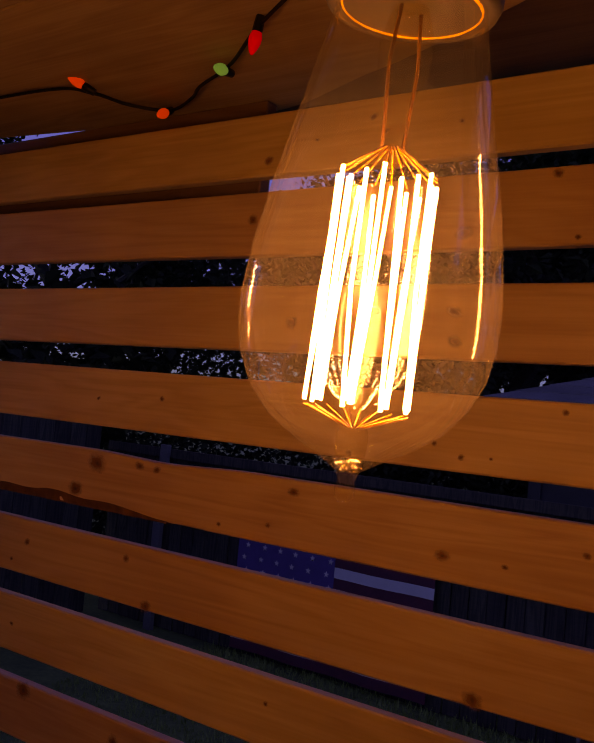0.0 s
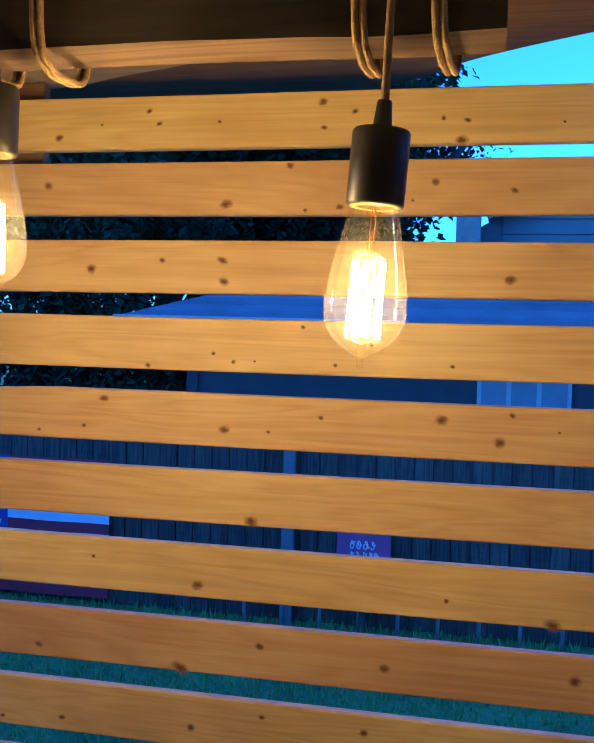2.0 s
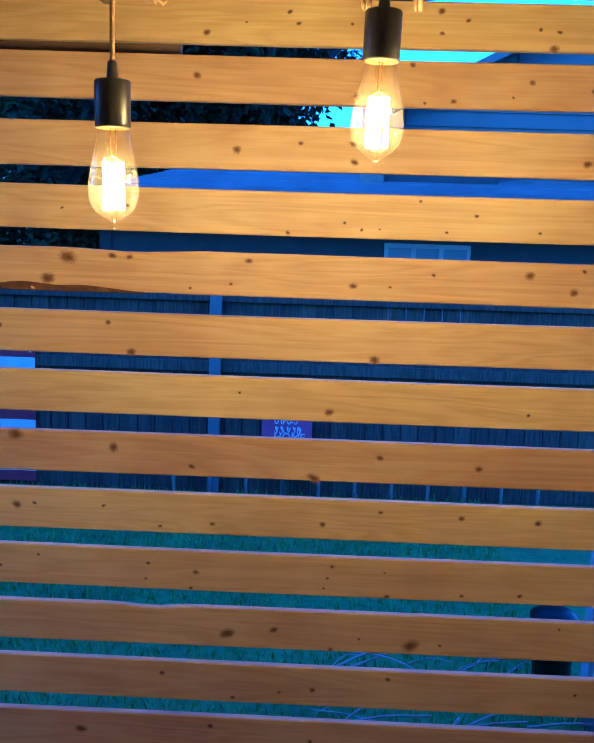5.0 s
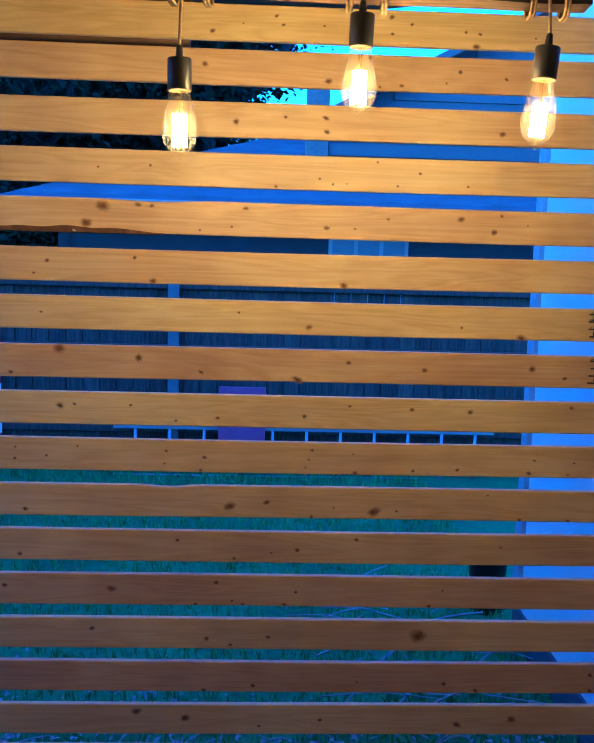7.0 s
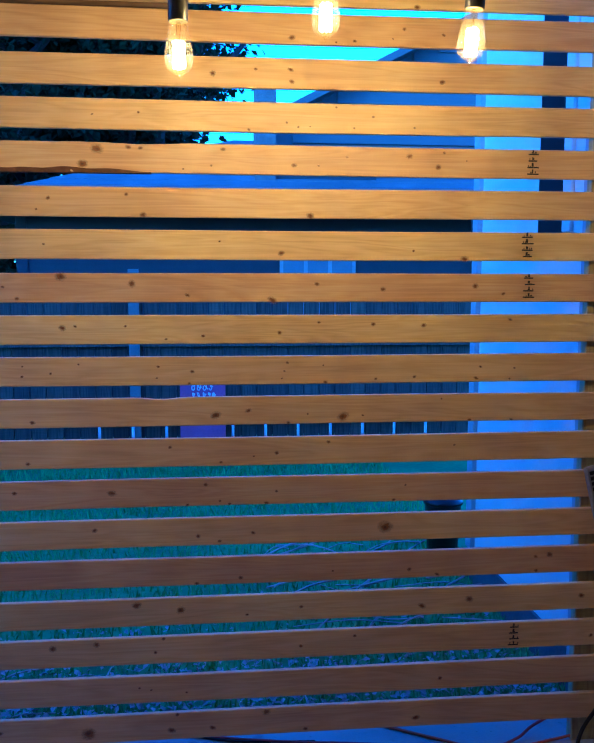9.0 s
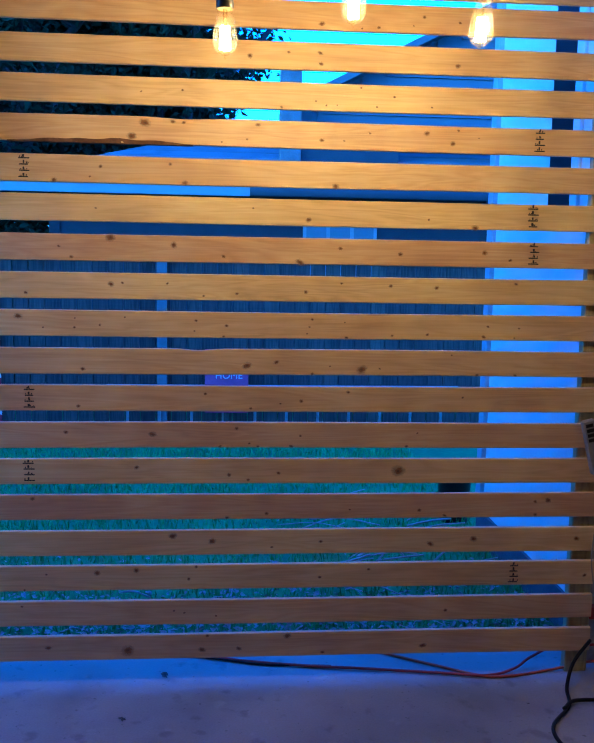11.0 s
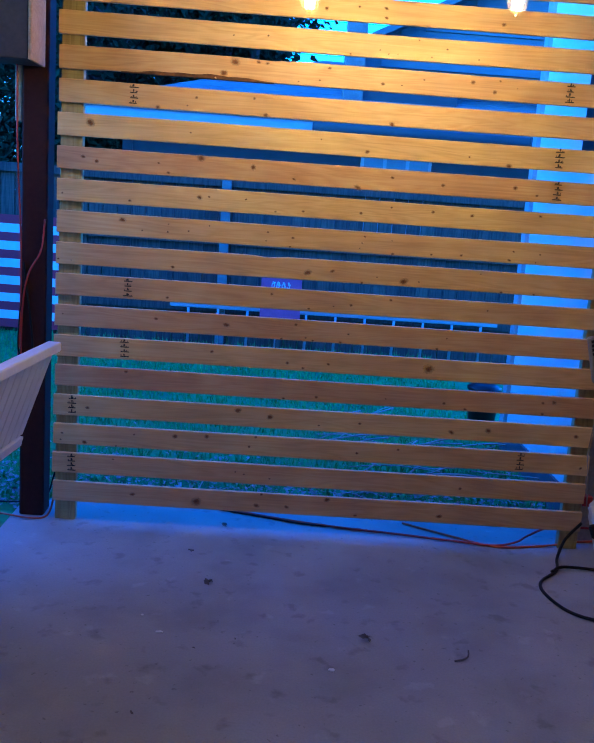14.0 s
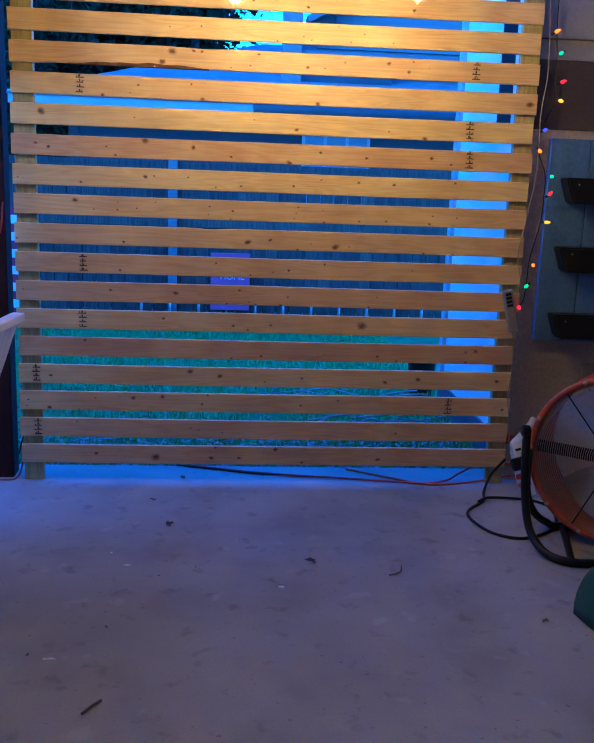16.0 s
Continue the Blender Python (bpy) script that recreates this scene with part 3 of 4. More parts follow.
def pendant(tip, rim, top):
    """One bulb in its socket on a cord that wraps the beam; the cord hangs from top."""
    tip, rim, top = Vector(tip), Vector(rim), Vector(top)
    axis = (rim - tip).normalized()
    m = Matrix.Translation(tip) @ axis.to_track_quat("Z", "Y").to_matrix().to_4x4()
    socket = part("socket", lathe([(0.0190, 0.120), (0.0208, 0.120), (0.0216, 0.122), (0.0216, 0.174), (0.0206, 0.176), (0.0080, 0.177), (0.0072, 0.179), (0.0056, 0.196), (0.0050, 0.198), (0.0015, 0.1985)], 40, m=m), M_SOCKET, lamp, "matt black bulb socket", True)
    part("cap", lathe([(0.0178, 0.1205), (0.0168, 0.1195), (0.0168, 0.128), (0.0186, 0.128), (0.0188, 0.1205)], 32, m=m, caps=False), M_BRASS, socket, "brass screw cap", True)
    bulb = part("bulb", lathe(bulb_profile(), 48, m=m, caps=False), M_BULB, lamp, "clear amber teardrop bulb glass", True)
    bulb.visible_shadow = False
    # cage of hairpin filaments
    bm = bmesh.new()
    n = 18
    for k in range(n):
        a = 2 * math.pi * k / n
        b = a + (0.55 if k % 2 == 0 else -0.12) * 2 * math.pi / n
        top_r, low_r = 0.0120, 0.0128
        p = [(top_r * math.cos(a), top_r * math.sin(a), 0.0770 + 0.0014 * (k % 3)), (low_r * math.cos(b), low_r * math.sin(b), 0.0235 + 0.0008 * (k % 2))]
        mid = (Vector(p[0]) + Vector(p[1])) * 0.5 + Vector((0.0006 * math.sin(3 * k), 0.0006 * math.cos(5 * k), 0))
        tube([m @ Vector(p[0]), m @ mid, m @ Vector(p[1])], 0.00047, 6, bm)
    part("filament", bm, M_FILAMENT, bulb, "glowing hairpin filament cage")
    bm = bmesh.new()
    lathe([(0.0020, 0.0085), (0.0038, 0.012), (0.0040, 0.017), (0.0022, 0.021), (0.0011, 0.025), (0.0011, 0.080), (0.0030, 0.084), (0.0032, 0.098), (0.0062, 0.104), (0.0066, 0.112), (0.0044, 0.120)], 16, bm, m)
    part("stem", bm, M_STEM, bulb, "pinched glass stem", True)
    bm = bmesh.new()
    for z, r in ((0.0225, 0.0128), (0.0795, 0.0120)):
        for k in range(n):
            a = 2 * math.pi * k / n
            tube([m @ Vector((0.002 * math.cos(a), 0.002 * math.sin(a), z + (0.007 if z > 0.05 else -0.004))), m @ Vector((r * math.cos(a), r * math.sin(a), z))], 0.00022, 4, bm)
    for s in (-1, 1):
        tube([m @ Vector((0.0035 * s, 0, 0.120)), m @ Vector((0.005 * s, 0, 0.106)), m @ Vector((0.0035 * s, 0, 0.086))], 0.0005, 5, bm)
    part("support_wire", bm, M_WIRE, bulb, "thin filament support wires")
    neck = tip + axis * 0.198
    part("cord", tube(smooth_path([neck, neck + (top - neck) * 0.5, top, top + Vector((0.002, 0.004, 0.1))]), 0.0032, 8), M_CORD, lamp, "tan braided cord", True)
    # turns round the beam
    for off, lean in ((-0.030, 0.010), (0.030, 0.012)):
        c = Vector((top.x + off, 0, 0))
        y0, y1, z0, z1 = -0.7125, -0.648, 2.272, 2.437
        loop = [(c.x, y0, z1), (c.x + lean * 0.2, y0, (z0 + z1) / 2 + 0.03), (c.x + lean * 0.5, y0 - 0.001, z0 + 0.016), (c.x + lean * 0.8, y0 + 0.014, z0 - 0.004), (c.x + lean, (y0 + y1) / 2, z0 - 0.007), (c.x + lean * 1.3, y1, z0 + 0.004),
                (c.x + lean * 1.3, y1 + 0.002, (z0 + z1) / 2), (c.x + lean, y1, z1), (c.x + lean * 0.5, (y0 + y1) / 2, z1 + 0.004)]
        for d in (-0.0031, 0.0031):
            part("cord", tube(smooth_path([(px + d, py, pz) for px, py, pz in loop], 6), 0.0031, 8), M_CORD, lamp, "tan braided cord", True)


pendant((1.580, -0.735, 2.025), (1.588, -0.737, 2.145), (1.594, -0.724, 2.300))
pendant((1.263, -0.718, 2.072), (1.265, -0.719, 2.192), (1.266, -0.720, 2.310))
pendant((0.947, -0.690, 1.992), (0.946, -0.692, 2.112), (0.951, -0.716, 2.290))

# ---- roof over the patio ----
# the ceiling is out of view; its pale colour serves to bounce lamp light
tagged(part("ceiling", box(-1.3, -4.9, 2.78, 4.3, -0.25, 2.86), M_PAINTCEIL), "unseen patio ceiling made pale to bounce lamp light", "ceiling", kind="structure")
edge = smooth_path([(-0.5, -0.03, 0), (0.1, 0.02, 0), (0.45, 0.06, 0), (0.75, 0.11, 0), (0.92, 0.10, 0), (1.06, 0.045, 0), (1.17, 0.005, 0), (1.34, -0.07, 0), (1.6, -0.2, 0), (1.75, -0.28, 0)], 6)
tagged(part("roof_board", prism([(p.x, p.y) for p in edge] + [(1.75, -0.3), (-0.5, -0.3)], 0.018, "z", 2.50), M_CEIL), "tan roof board with a curved edge above the screen", "roof board", kind="structure")
edge = smooth_path([(0.8, 0.46, 0), (1.2, 0.36, 0), (1.45, 0.25, 0), (1.56, 0.18, 0), (1.64, 0.10, 0), (1.733, 0.038, 0), (1.823, -0.013, 0), (1.906, -0.064, 0), (2.06, -0.16, 0), (2.2, -0.28, 0)], 6)
tagged(part("roof_board", prism([(p.x, p.y) for p in edge] + [(2.2, -0.3), (0.8, -0.3)], 0.02, "z", 2.522), M_DARKROOF), "dark brown roof board with a slanting edge", "roof board", kind="structure")
tagged(part("header", box(-1.2, -0.34, 2.50, 2.6, -0.302, 2.80, 0.003), M_CEIL), "brown header board under the patio ceiling", "header", kind="structure")

tagged(part("header", box(-0.5, 0.06, 2.338, 0.90, 0.084, 2.498, 0.002), M_DARKROOF), "dark brown board behind the top slats", "header", kind="structure")

# ---- brown post by the screen ----
post = empty("porch_post", label="dark brown painted porch post beside the slat screen", category="post")
part("shaft", box(-0.155, 0.04, 0.0, -0.05, 0.145, 2.7, 0.006), M_BROWN, post)
part("cleat", box(-0.185, 0.05, 1.66, -0.157, 0.12, 1.90, 0.003), M_CEIL, post, "tan wooden cleat")
box_shelf = tagged(part("hanging_box", box(-0.32, -0.16, 1.87, -0.075, 0.035, 2.6, 0.004), M_DARKWALL), "dark hanging cabinet with a pale edge beside the post", "cabinet")
part("edge_strip", box(-0.0745, -0.165, 1.868, -0.062, 0.03, 2.6, 0.002), M_CEIL, box_shelf, "pale wooden edge strip")

# ---- house beside the patio ----
tagged(part("wall_east", box(2.42, 0.23, 0.10, 2.60, 1.80, 4.2), M_SIDING), "white painted side wall of the house", "wall", kind="structure")
tagged(part("foundation", box(2.405, 0.235, -0.14, 2.60, 1.83, 0.10), M_FOUND), "dark concrete foundation strip under the white wall", "foundation", kind="structure")
tagged(part("trim", box(2.395, 1.745, 0.10, 2.60, 1.835, 4.2, 0.003), M_TRIM), "grey corner board of the house", "trim", kind="structure")
# flat black panel stands in for the dark of a door opening
tagged(part("shutter", box(2.404, 0.70, 1.74, 2.4185, 0.95, 3.2, 0.004), M_BLACK), "dark panel standing for a door opening in the white side wall", "shutter", kind="structure")
tagged(part("trim", box(2.402, 0.62, 1.74, 2.4185, 0.695, 3.2, 0.003), M_SIDING), "white trim board beside the dark opening", "trim", kind="structure")
frame_ = empty("side_door", label="white framed side door edge in the house wall", category="door")
part("door_frame", box(2.402, 0.42, 0.0, 2.4185, 0.50, 2.1, 0.002), M_TRIM, frame_, "grey door casing")
part("door_gap", box(2.412, 0.395, 0.0, 2.4185, 0.415, 2.1), M_BLACK, frame_, "dark door gap")
tagged(part("wall_north", box(2.305, 0.10, 0.0, 4.3, 0.225, 0.72), M_TANWALL), "scuffed brown lower wall behind the fan", "wall", kind="structure")
tagged(part("wall_panel", box(2.302, 0.104, 0.72, 4.3, 0.222, 1.69), M_TANWALL), "brown wall behind the blue board", "wall", kind="structure")
tagged(part("wall_panel", box(2.302, 0.100, 1.69, 4.3, 0.222, 1.995), M_DARKWALL), "dark brown wall panel", "wall", kind="structure")
tagged(part("wall_panel", box(2.302, 0.108, 1.995, 4.3, 0.222, 2.085, 0.003), M_GREYWALL), "grey wall board", "wall", kind="structure")
tagged(part("wall_panel", box(2.302, 0.100, 2.087, 4.3, 0.222, 2.9, 0.003), M_GREYWALL), "grey upper wall panel", "wall", kind="structure")
# unseen walls added to cut western sky light and bounce the lamps' light
tagged(part("sky_block_wall", box(-1.3, -4.75, 0.0, -1.2, -0.9, 2.78), M_PALEWALL), "unseen pale wall added to block the southwest sky", "wall", kind="structure")
tagged(part("bounce_wall_south", box(-1.3, -4.9, 0.0, 4.3, -4.75, 2.78), M_PALEWALL), "unseen pale wall added to bounce lamp light", "wall", kind="structure")
tagged(part("bounce_wall_end", box(4.2, -4.75, 0.0, 4.3, 0.10, 2.78), M_PALEWALL), "unseen pale end wall added to bounce lamp light", "wall", kind="structure")

board = empty("wall_planter", label="blue painted board with three black wall pockets", category="planter")
for k in range(5):
    part("plank", box(2.405 + 0.19 * k, 0.062, 0.71, 2.405 + 0.19 * k + 0.186, 0.0995, 1.65, 0.002), M_TEAL, board, "blue painted plank")
for z in (1.475, 1.163, 0.85):
    bm = prism([(2.455, z), (3.2, z), (3.16, z - 0.115), (2.495, z - 0.115)], -0.10, "y", 0.0615)
    bmesh.ops.bevel(bm, geom=bm.edges[:], offset=0.008, segments=2, affect="EDGES")
    pk = part("pocket", bm, M_BLACK, board, "glossy black plastic pocket")
    part("rivet", lathe([(0.004, 0), (0.004, 0.002), (0.001, 0.003)], 10, m=Matrix.Translation((2.515, -0.0385, z - 0.03)) @ pose(0, 0, 0, 90)), M_CHROME, pk, "bright rivet")
tagged(part("outlet_cover", box(2.672, 0.085, 0.505, 2.772, 0.0995, 0.595, 0.004), M_GREYWALL), "pale rectangular outlet cover on the brown wall", "outlet")

# ---- back yard: fence, neighbour's house, trees ----
fence = empty("board_fence", (0, 5.05, -0.08), label="old dark vertical board fence across the yard", category="fence")
b0 = finish("board", box(-0.067, 0, 0, 0.067, 0.018, 1.0, 0.003), M_FENCE)
frnd = random.Random(11)
for k in range(62):
    b = new("board", b0)
    b.parent = fence
    b.location = (-4.6 + 0.142 * k, 0.0 + frnd.uniform(0, 0.012), 0.02)
    b.scale = (1, 1, 1.62 + frnd.uniform(-0.02, 0.02))
for z in (0.35, 1.02, 1.58):
    part("rail", box(-4.7, -0.042, z, 4.3, -0.002, z + 0.085, 0.003), M_FENCE, fence)
for x in (-3.9, 0.365):
    part("post", box(x - 0.045, -0.10, 0.0, x + 0.045, -0.043, 1.70, 0.004), M_FENCEPOST, fence, "pale fence post")

ladder = empty("ladder", label="aluminium ladder lying on edge against the fence", category="ladder")
for z in (-0.125, 0.318):
    part("rail", box(-0.13, 4.905, z, 3.12, 4.935, z + 0.05, 0.004), M_ALU, ladder)
for k in range(11):
    x = 0.055 + 0.2905 * k
    part("rung", tube([(x, 4.92, -0.09), (x, 4.92, 0.34)], 0.014, 10), M_ALU, ladder, smooth=True)

sign = empty("purple_sign", label="purple painted sign with pale handwriting on a stake", category="sign")
part("board", box(0.757, 4.862, 0.12, 1.152, 4.884, 0.70, 0.004), M_PURPLE, sign)
part("stake", box(0.93, 4.885, -0.09, 0.98, 4.904, 0.6, 0.003), M_FENCE, sign)
srnd = random.Random(5)
for z, x0, x1 in ((0.60, 0.86, 1.05), (0.52, 0.86, 1.06)):
    x = x0
    while x < x1:
        w = srnd.uniform(0.026, 0.042)
        pts = [(x + w * u, 4.8605, z + 0.030 * v) for u, v in ((0.1, 0.9 * srnd.uniform(-1, 1)), (0.0, -0.6), (0.35, -1.0), (0.7, -0.3), (0.6, 0.6), (0.25, 0.9), (0.4, 0.1 * srnd.uniform(-3, 3)), (1.0, srnd.uniform(-0.9, 0.9)))]
        part("stroke", tube(smooth_path(pts, 3), 0.0045, 4), M_CHALK, sign, "unreadable pale stroke")
        x += w + 0.012

font = bpy.data.curves.new("word", "FONT")
font.body, font.size, font.extrude, font.align_x = "HOME", 0.088, 0.002, "CENTER"
tmp = new("word", font)
tmp.matrix_basis = pose(0.975, 4.8595, 0.435, 90)
bpy.context.view_layer.update()
word = bpy.data.meshes.new_from_object(tmp.evaluated_get(bpy.context.evaluated_depsgraph_get()))
word.transform(tmp.matrix_basis)
word.materials.clear()
word.materials.append(M_CHALK)
bpy.data.objects.remove(tmp)
wd = new("lettering", word)
wd.parent = sign
wd["label"] = "pale painted lettering"

flag = empty("flag", label="striped red and white flag hung on the board fence", category="flag")
FX0, FX1, FZ0, FZ1, FY = -2.93, -1.08, -0.01, 1.09, 4.985
sh = (FZ1 - FZ0) / 13


def cloth(x0, x1, z0, z1, y, n=14):
    bm = bmesh.new()
    rows = []
    for k in range(n + 1):
        x = x0 + (x1 - x0) * k / n
        w = y + 0.012 * math.sin(x * 9)
        rows.append([bm.verts.new((x, w, z0)), bm.verts.new((x, w, z1)), bm.verts.new((x, w + 0.003, z1)), bm.verts.new((x, w + 0.003, z0))])
    for a, b in zip(rows, rows[1:]):
        for j in range(4):
            bm.faces.new((a[j], b[j], b[(j + 1) % 4], a[(j + 1) % 4]))
    bm.faces.new(rows[0]), bm.faces.new(rows[-1])
    return bm


for k in range(13):
    x0 = FX0 if k < 6 else FX0 + 0.97
    part("stripe", cloth(x0, FX1, FZ0 + k * sh, FZ0 + (k + 1) * sh, FY), M_RED if k % 2 == 0 else M_WHITE, flag)
canton = part("canton", cloth(FX0, FX0 + 0.97, FZ0 + 6 * sh, FZ1, FY), M_NAVY, flag, "dark blue corner with white stars")
for r in range(5):
    for c in range(6):
        x, z = FX0 + 0.07 + 0.166 * c + 0.03 * (r % 2), FZ0 + 6 * sh + 0.06 + 0.105 * r
        star = [(x + (0.026 if j % 2 == 0 else 0.011) * math.sin(math.pi * j / 5), z + (0.026 if j % 2 == 0 else 0.011) * math.cos(math.pi * j / 5)) for j in range(10)]
        part("star", prism(star, 0.003, "y", FY + 0.012 * math.sin(x * 9) - 0.004), M_WHITE, canton)
for x in (FX0 + 0.03, FX1 - 0.03):
    part("grommet", lathe([(0.012, 0), (0.012, 0.004), (0.006, 0.006)], 10, m=Matrix.Translation((x, FY - 0.013, FZ1 - 0.03)) @ pose(0, 0, 0, 90)), M_ALU, flag, "metal grommet")

# neighbour's house behind the fence
nb = empty("neighbour_house", label="low blue-grey neighbouring house with a hipped shingle roof", category="house")
HY = 6.2
part("wall", box(-0.85, HY, -0.1, 4.6, HY + 4, 2.22), M_HOUSEWALL, nb, "house wall with its shade painted dark")
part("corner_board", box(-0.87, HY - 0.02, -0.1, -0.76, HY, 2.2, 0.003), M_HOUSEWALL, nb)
win = part("window", box(1.74, HY - 0.03, 1.1, 2.52, HY - 0.002, 2.0), M_TRIM, nb, "pale window")
for k in range(3):
    part("pane", box(1.775 + 0.25 * k, HY - 0.036, 1.14, 1.775 + 0.25 * k + 0.21, HY - 0.031, 1.96), M_PANE, win)
part("fascia", box(-1.4, HY - 0.50, 2.13, 1.17, HY - 0.47, 2.27, 0.004), M_FASCIA, nb, "pale fascia board")
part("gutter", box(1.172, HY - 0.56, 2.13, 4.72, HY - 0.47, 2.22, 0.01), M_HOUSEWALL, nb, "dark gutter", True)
roof = part("roof", bmesh.ops and box(-1.4, HY - 0.47, 2.20, 4.75, HY + 4.4, 2.24), M_SHINGLE, nb, "blue-grey shingle roof")
EAVE = 2.225
for k in range(13):
    # one course of shingles, overlapping the one below, running into the hip
    z, y = EAVE + 0.075 * k, HY - 0.52 + 0.20 * k
    x0, x1 = -1.42 + 0.21 * k, -1.42 + 0.21 * (k + 1.15)
    bm = bmesh.new()
    rows = [[bm.verts.new((x, yy, zz)) for yy, zz in ((y, z), (y, z + 0.022), (y + 0.24, z + 0.103), (y + 0.24, z + 0.081))] for x in (0, 4.75)]
    for v, x in zip(rows[0], (x0, x0, x1, x1)):
        v.co.x = x
    bm.faces.new(rows[0]), bm.faces.new(rows[1])
    for j in range(4):
        bm.faces.new((rows[0][j], rows[0][(j + 1) % 4], rows[1][(j + 1) % 4], rows[1][j]))
    part("shingle_course", bm, M_SHINGLE, roof)
upper = part("upper_gable", prism([(1.52, 2.9), (4.8, 2.9), (4.8, 4.75), (1.92, 3.29), (1.62, 3.13), (1.52, 3.13)], 0.2, "y", HY + 0.6), M_LAP, nb, "blue-grey gable wall")
for k in range(12):
    z = 2.98 + 0.14 * k
    x0 = max(1.93, 1.92 + (z + 0.14 - 3.29) / 0.507)
    if x0 < 4.7:
        part("lap_board", prism([(HY + 0.598, z), (HY + 0.565, z), (HY + 0.588, z + 0.15), (HY + 0.598, z + 0.15)], 4.8 - x0, "x", x0), M_LAP, upper)
part("rake_board", prism([(1.80, 3.22), (4.9, 4.79), (4.9, 4.87), (1.78, 3.29)], -0.28, "y", HY + 0.60), M_LAP, nb)
part("soffit_band", box(1.735, HY + 0.33, 2.80, 4.6, HY + 0.56, 2.92, 0.004), M_LAP, nb, "blue-grey soffit band")
# solid box coloured dark for the shaded recess under the soffit
part("recess_shade", box(1.735, HY + 0.36, 2.55, 2.8, HY + 0.60, 2.80), M_HOUSEWALL, nb, "dark box standing for the shade under the soffit")
part("chimney", box(1.51, HY + 0.3, 2.4, 1.73, HY + 0.55, 3.58, 0.006), M_CHIMNEY, nb, "square brick chimney")
part("downspout", tube(smooth_path([(4.10, HY - 0.55, 2.16), (4.06, HY - 0.5, 2.05), (3.85, HY - 0.2, 1.8), (3.82, HY - 0.1, 1.6), (3.82, HY - 0.08, 0.0)]), 0.045, 8), M_FASCIA, nb, "pale rain pipe", True)

# downspout on the near corner
dsp = empty("rain_pipe", label="dark rain pipe with an elbow at the house corner", category="rain pipe")
part("pipe", tube(smooth_path([(2.54, 1.93, 2.5), (2.52, 1.92, 2.28), (2.46, 1.88, 2.08), (2.43, 1.87, 1.9)], 6), 0.03, 10), M_TRIM, dsp, smooth=True)
part("elbow", tube([(2.43, 1.87, 1.9), (2.43, 1.87, 1.72)], 0.032, 10), M_BLACK, dsp, smooth=True)

# bin and brush by the corner
bin_ = empty("black_bin", label="black lidded bin standing by the house corner", category="bin")
part("body", lathe([(0.085, -0.08), (0.105, 0.24), (0.112, 0.25)], 20, m=Matrix.Translation((2.36, 2.16, 0))), M_BLACK, bin_, smooth=True)
part("lid", lathe([(0.116, 0.252), (0.116, 0.27), (0.07, 0.295), (0.02, 0.30)], 20, m=Matrix.Translation((2.36, 2.16, 0))), M_BLACK, bin_, smooth=True)

brush = random.Random(21)
bm = bmesh.new()
for k in range(46):
    x, y = brush.uniform(1.2, 2.2), brush.uniform(0.9, 2.3)
    a, ln = brush.uniform(-0.6, 0.9), brush.uniform(0.18, 0.55)
    z = -0.05 + brush.uniform(0, 0.05)
    p = [(x, y, z), (x + 0.5 * ln * math.cos(a), y + 0.5 * ln * math.sin(a), z + brush.uniform(0.0, 0.05)), (x + ln * math.cos(a), y + ln * math.sin(a), z + brush.uniform(-0.01, 0.06))]
    tube(smooth_path(p, 4), brush.uniform(0.003, 0.007), 5, bm)
for k in range(40):
    x, y = brush.uniform(-1.2, 2.2), brush.uniform(0.3, 1.0)
    a, ln = brush.uniform(-3, 3), brush.uniform(0.08, 0.3)
    tube(smooth_path([(x, y, -0.06), (x + 0.5 * ln * math.cos(a), y + 0.4 * ln * math.sin(a), -0.035), (x + ln * math.cos(a), y + ln * math.sin(a), -0.055)], 3), brush.uniform(0.002, 0.005), 5, bm)
tagged(part("brushwood", bm, M_TWIG), "pale cut twigs scattered on the lawn", "twigs", kind="stuff")


def leaf_sheet(bm, at, size, r, tilt=1.0):
    m = Matrix.LocRotScale(at, Euler((r.uniform(-tilt, tilt), r.uniform(-tilt, tilt), r.uniform(0, 6.28))), (size, size * r.uniform(0.45, 0.8), size))
    v = [bm.verts.new(m @ Vector(c)) for c in ((-0.5, 0, 0), (0, -0.5, 0.12), (0.5, 0, 0), (0, 0.5, 0.12))]
    bm.faces.new(v)


lr = random.Random(31)
bm = bmesh.new()
for k in range(5200):
    d = abs(lr.gauss(0, 0.42))
    leaf_sheet(bm, (lr.uniform(-2.2, 2.35), 0.27 + d, -0.048 + lr.uniform(-0.01, 0.02)), lr.uniform(0.012, 0.042), lr, 0.6)
tagged(part("leaf_litter", bm, M_LITTER), "pale dry leaves along the slab edge", "leaves", kind="stuff")

bm = bmesh.new()
for k in range(34000):
    y = 0.35 + 4.9 * lr.random() ** 1.3
    x = lr.uniform(-3.2, 2.5)
    h = lr.uniform(0.03, 0.085)
    w, a = lr.uniform(0.003, 0.006) + 0.001 * y, lr.uniform(0, 3.14)
    dx, dy = math.cos(a) * w, math.sin(a) * w
    bend = (lr.uniform(-0.03, 0.03), lr.uniform(-0.03, 0.03))
    z = -0.085
    v = [bm.verts.new(c) for c in ((x - dx, y - dy, z), (x + dx, y + dy, z), (x + bend[0], y + bend[1], z + h))]
    bm.faces.new(v)
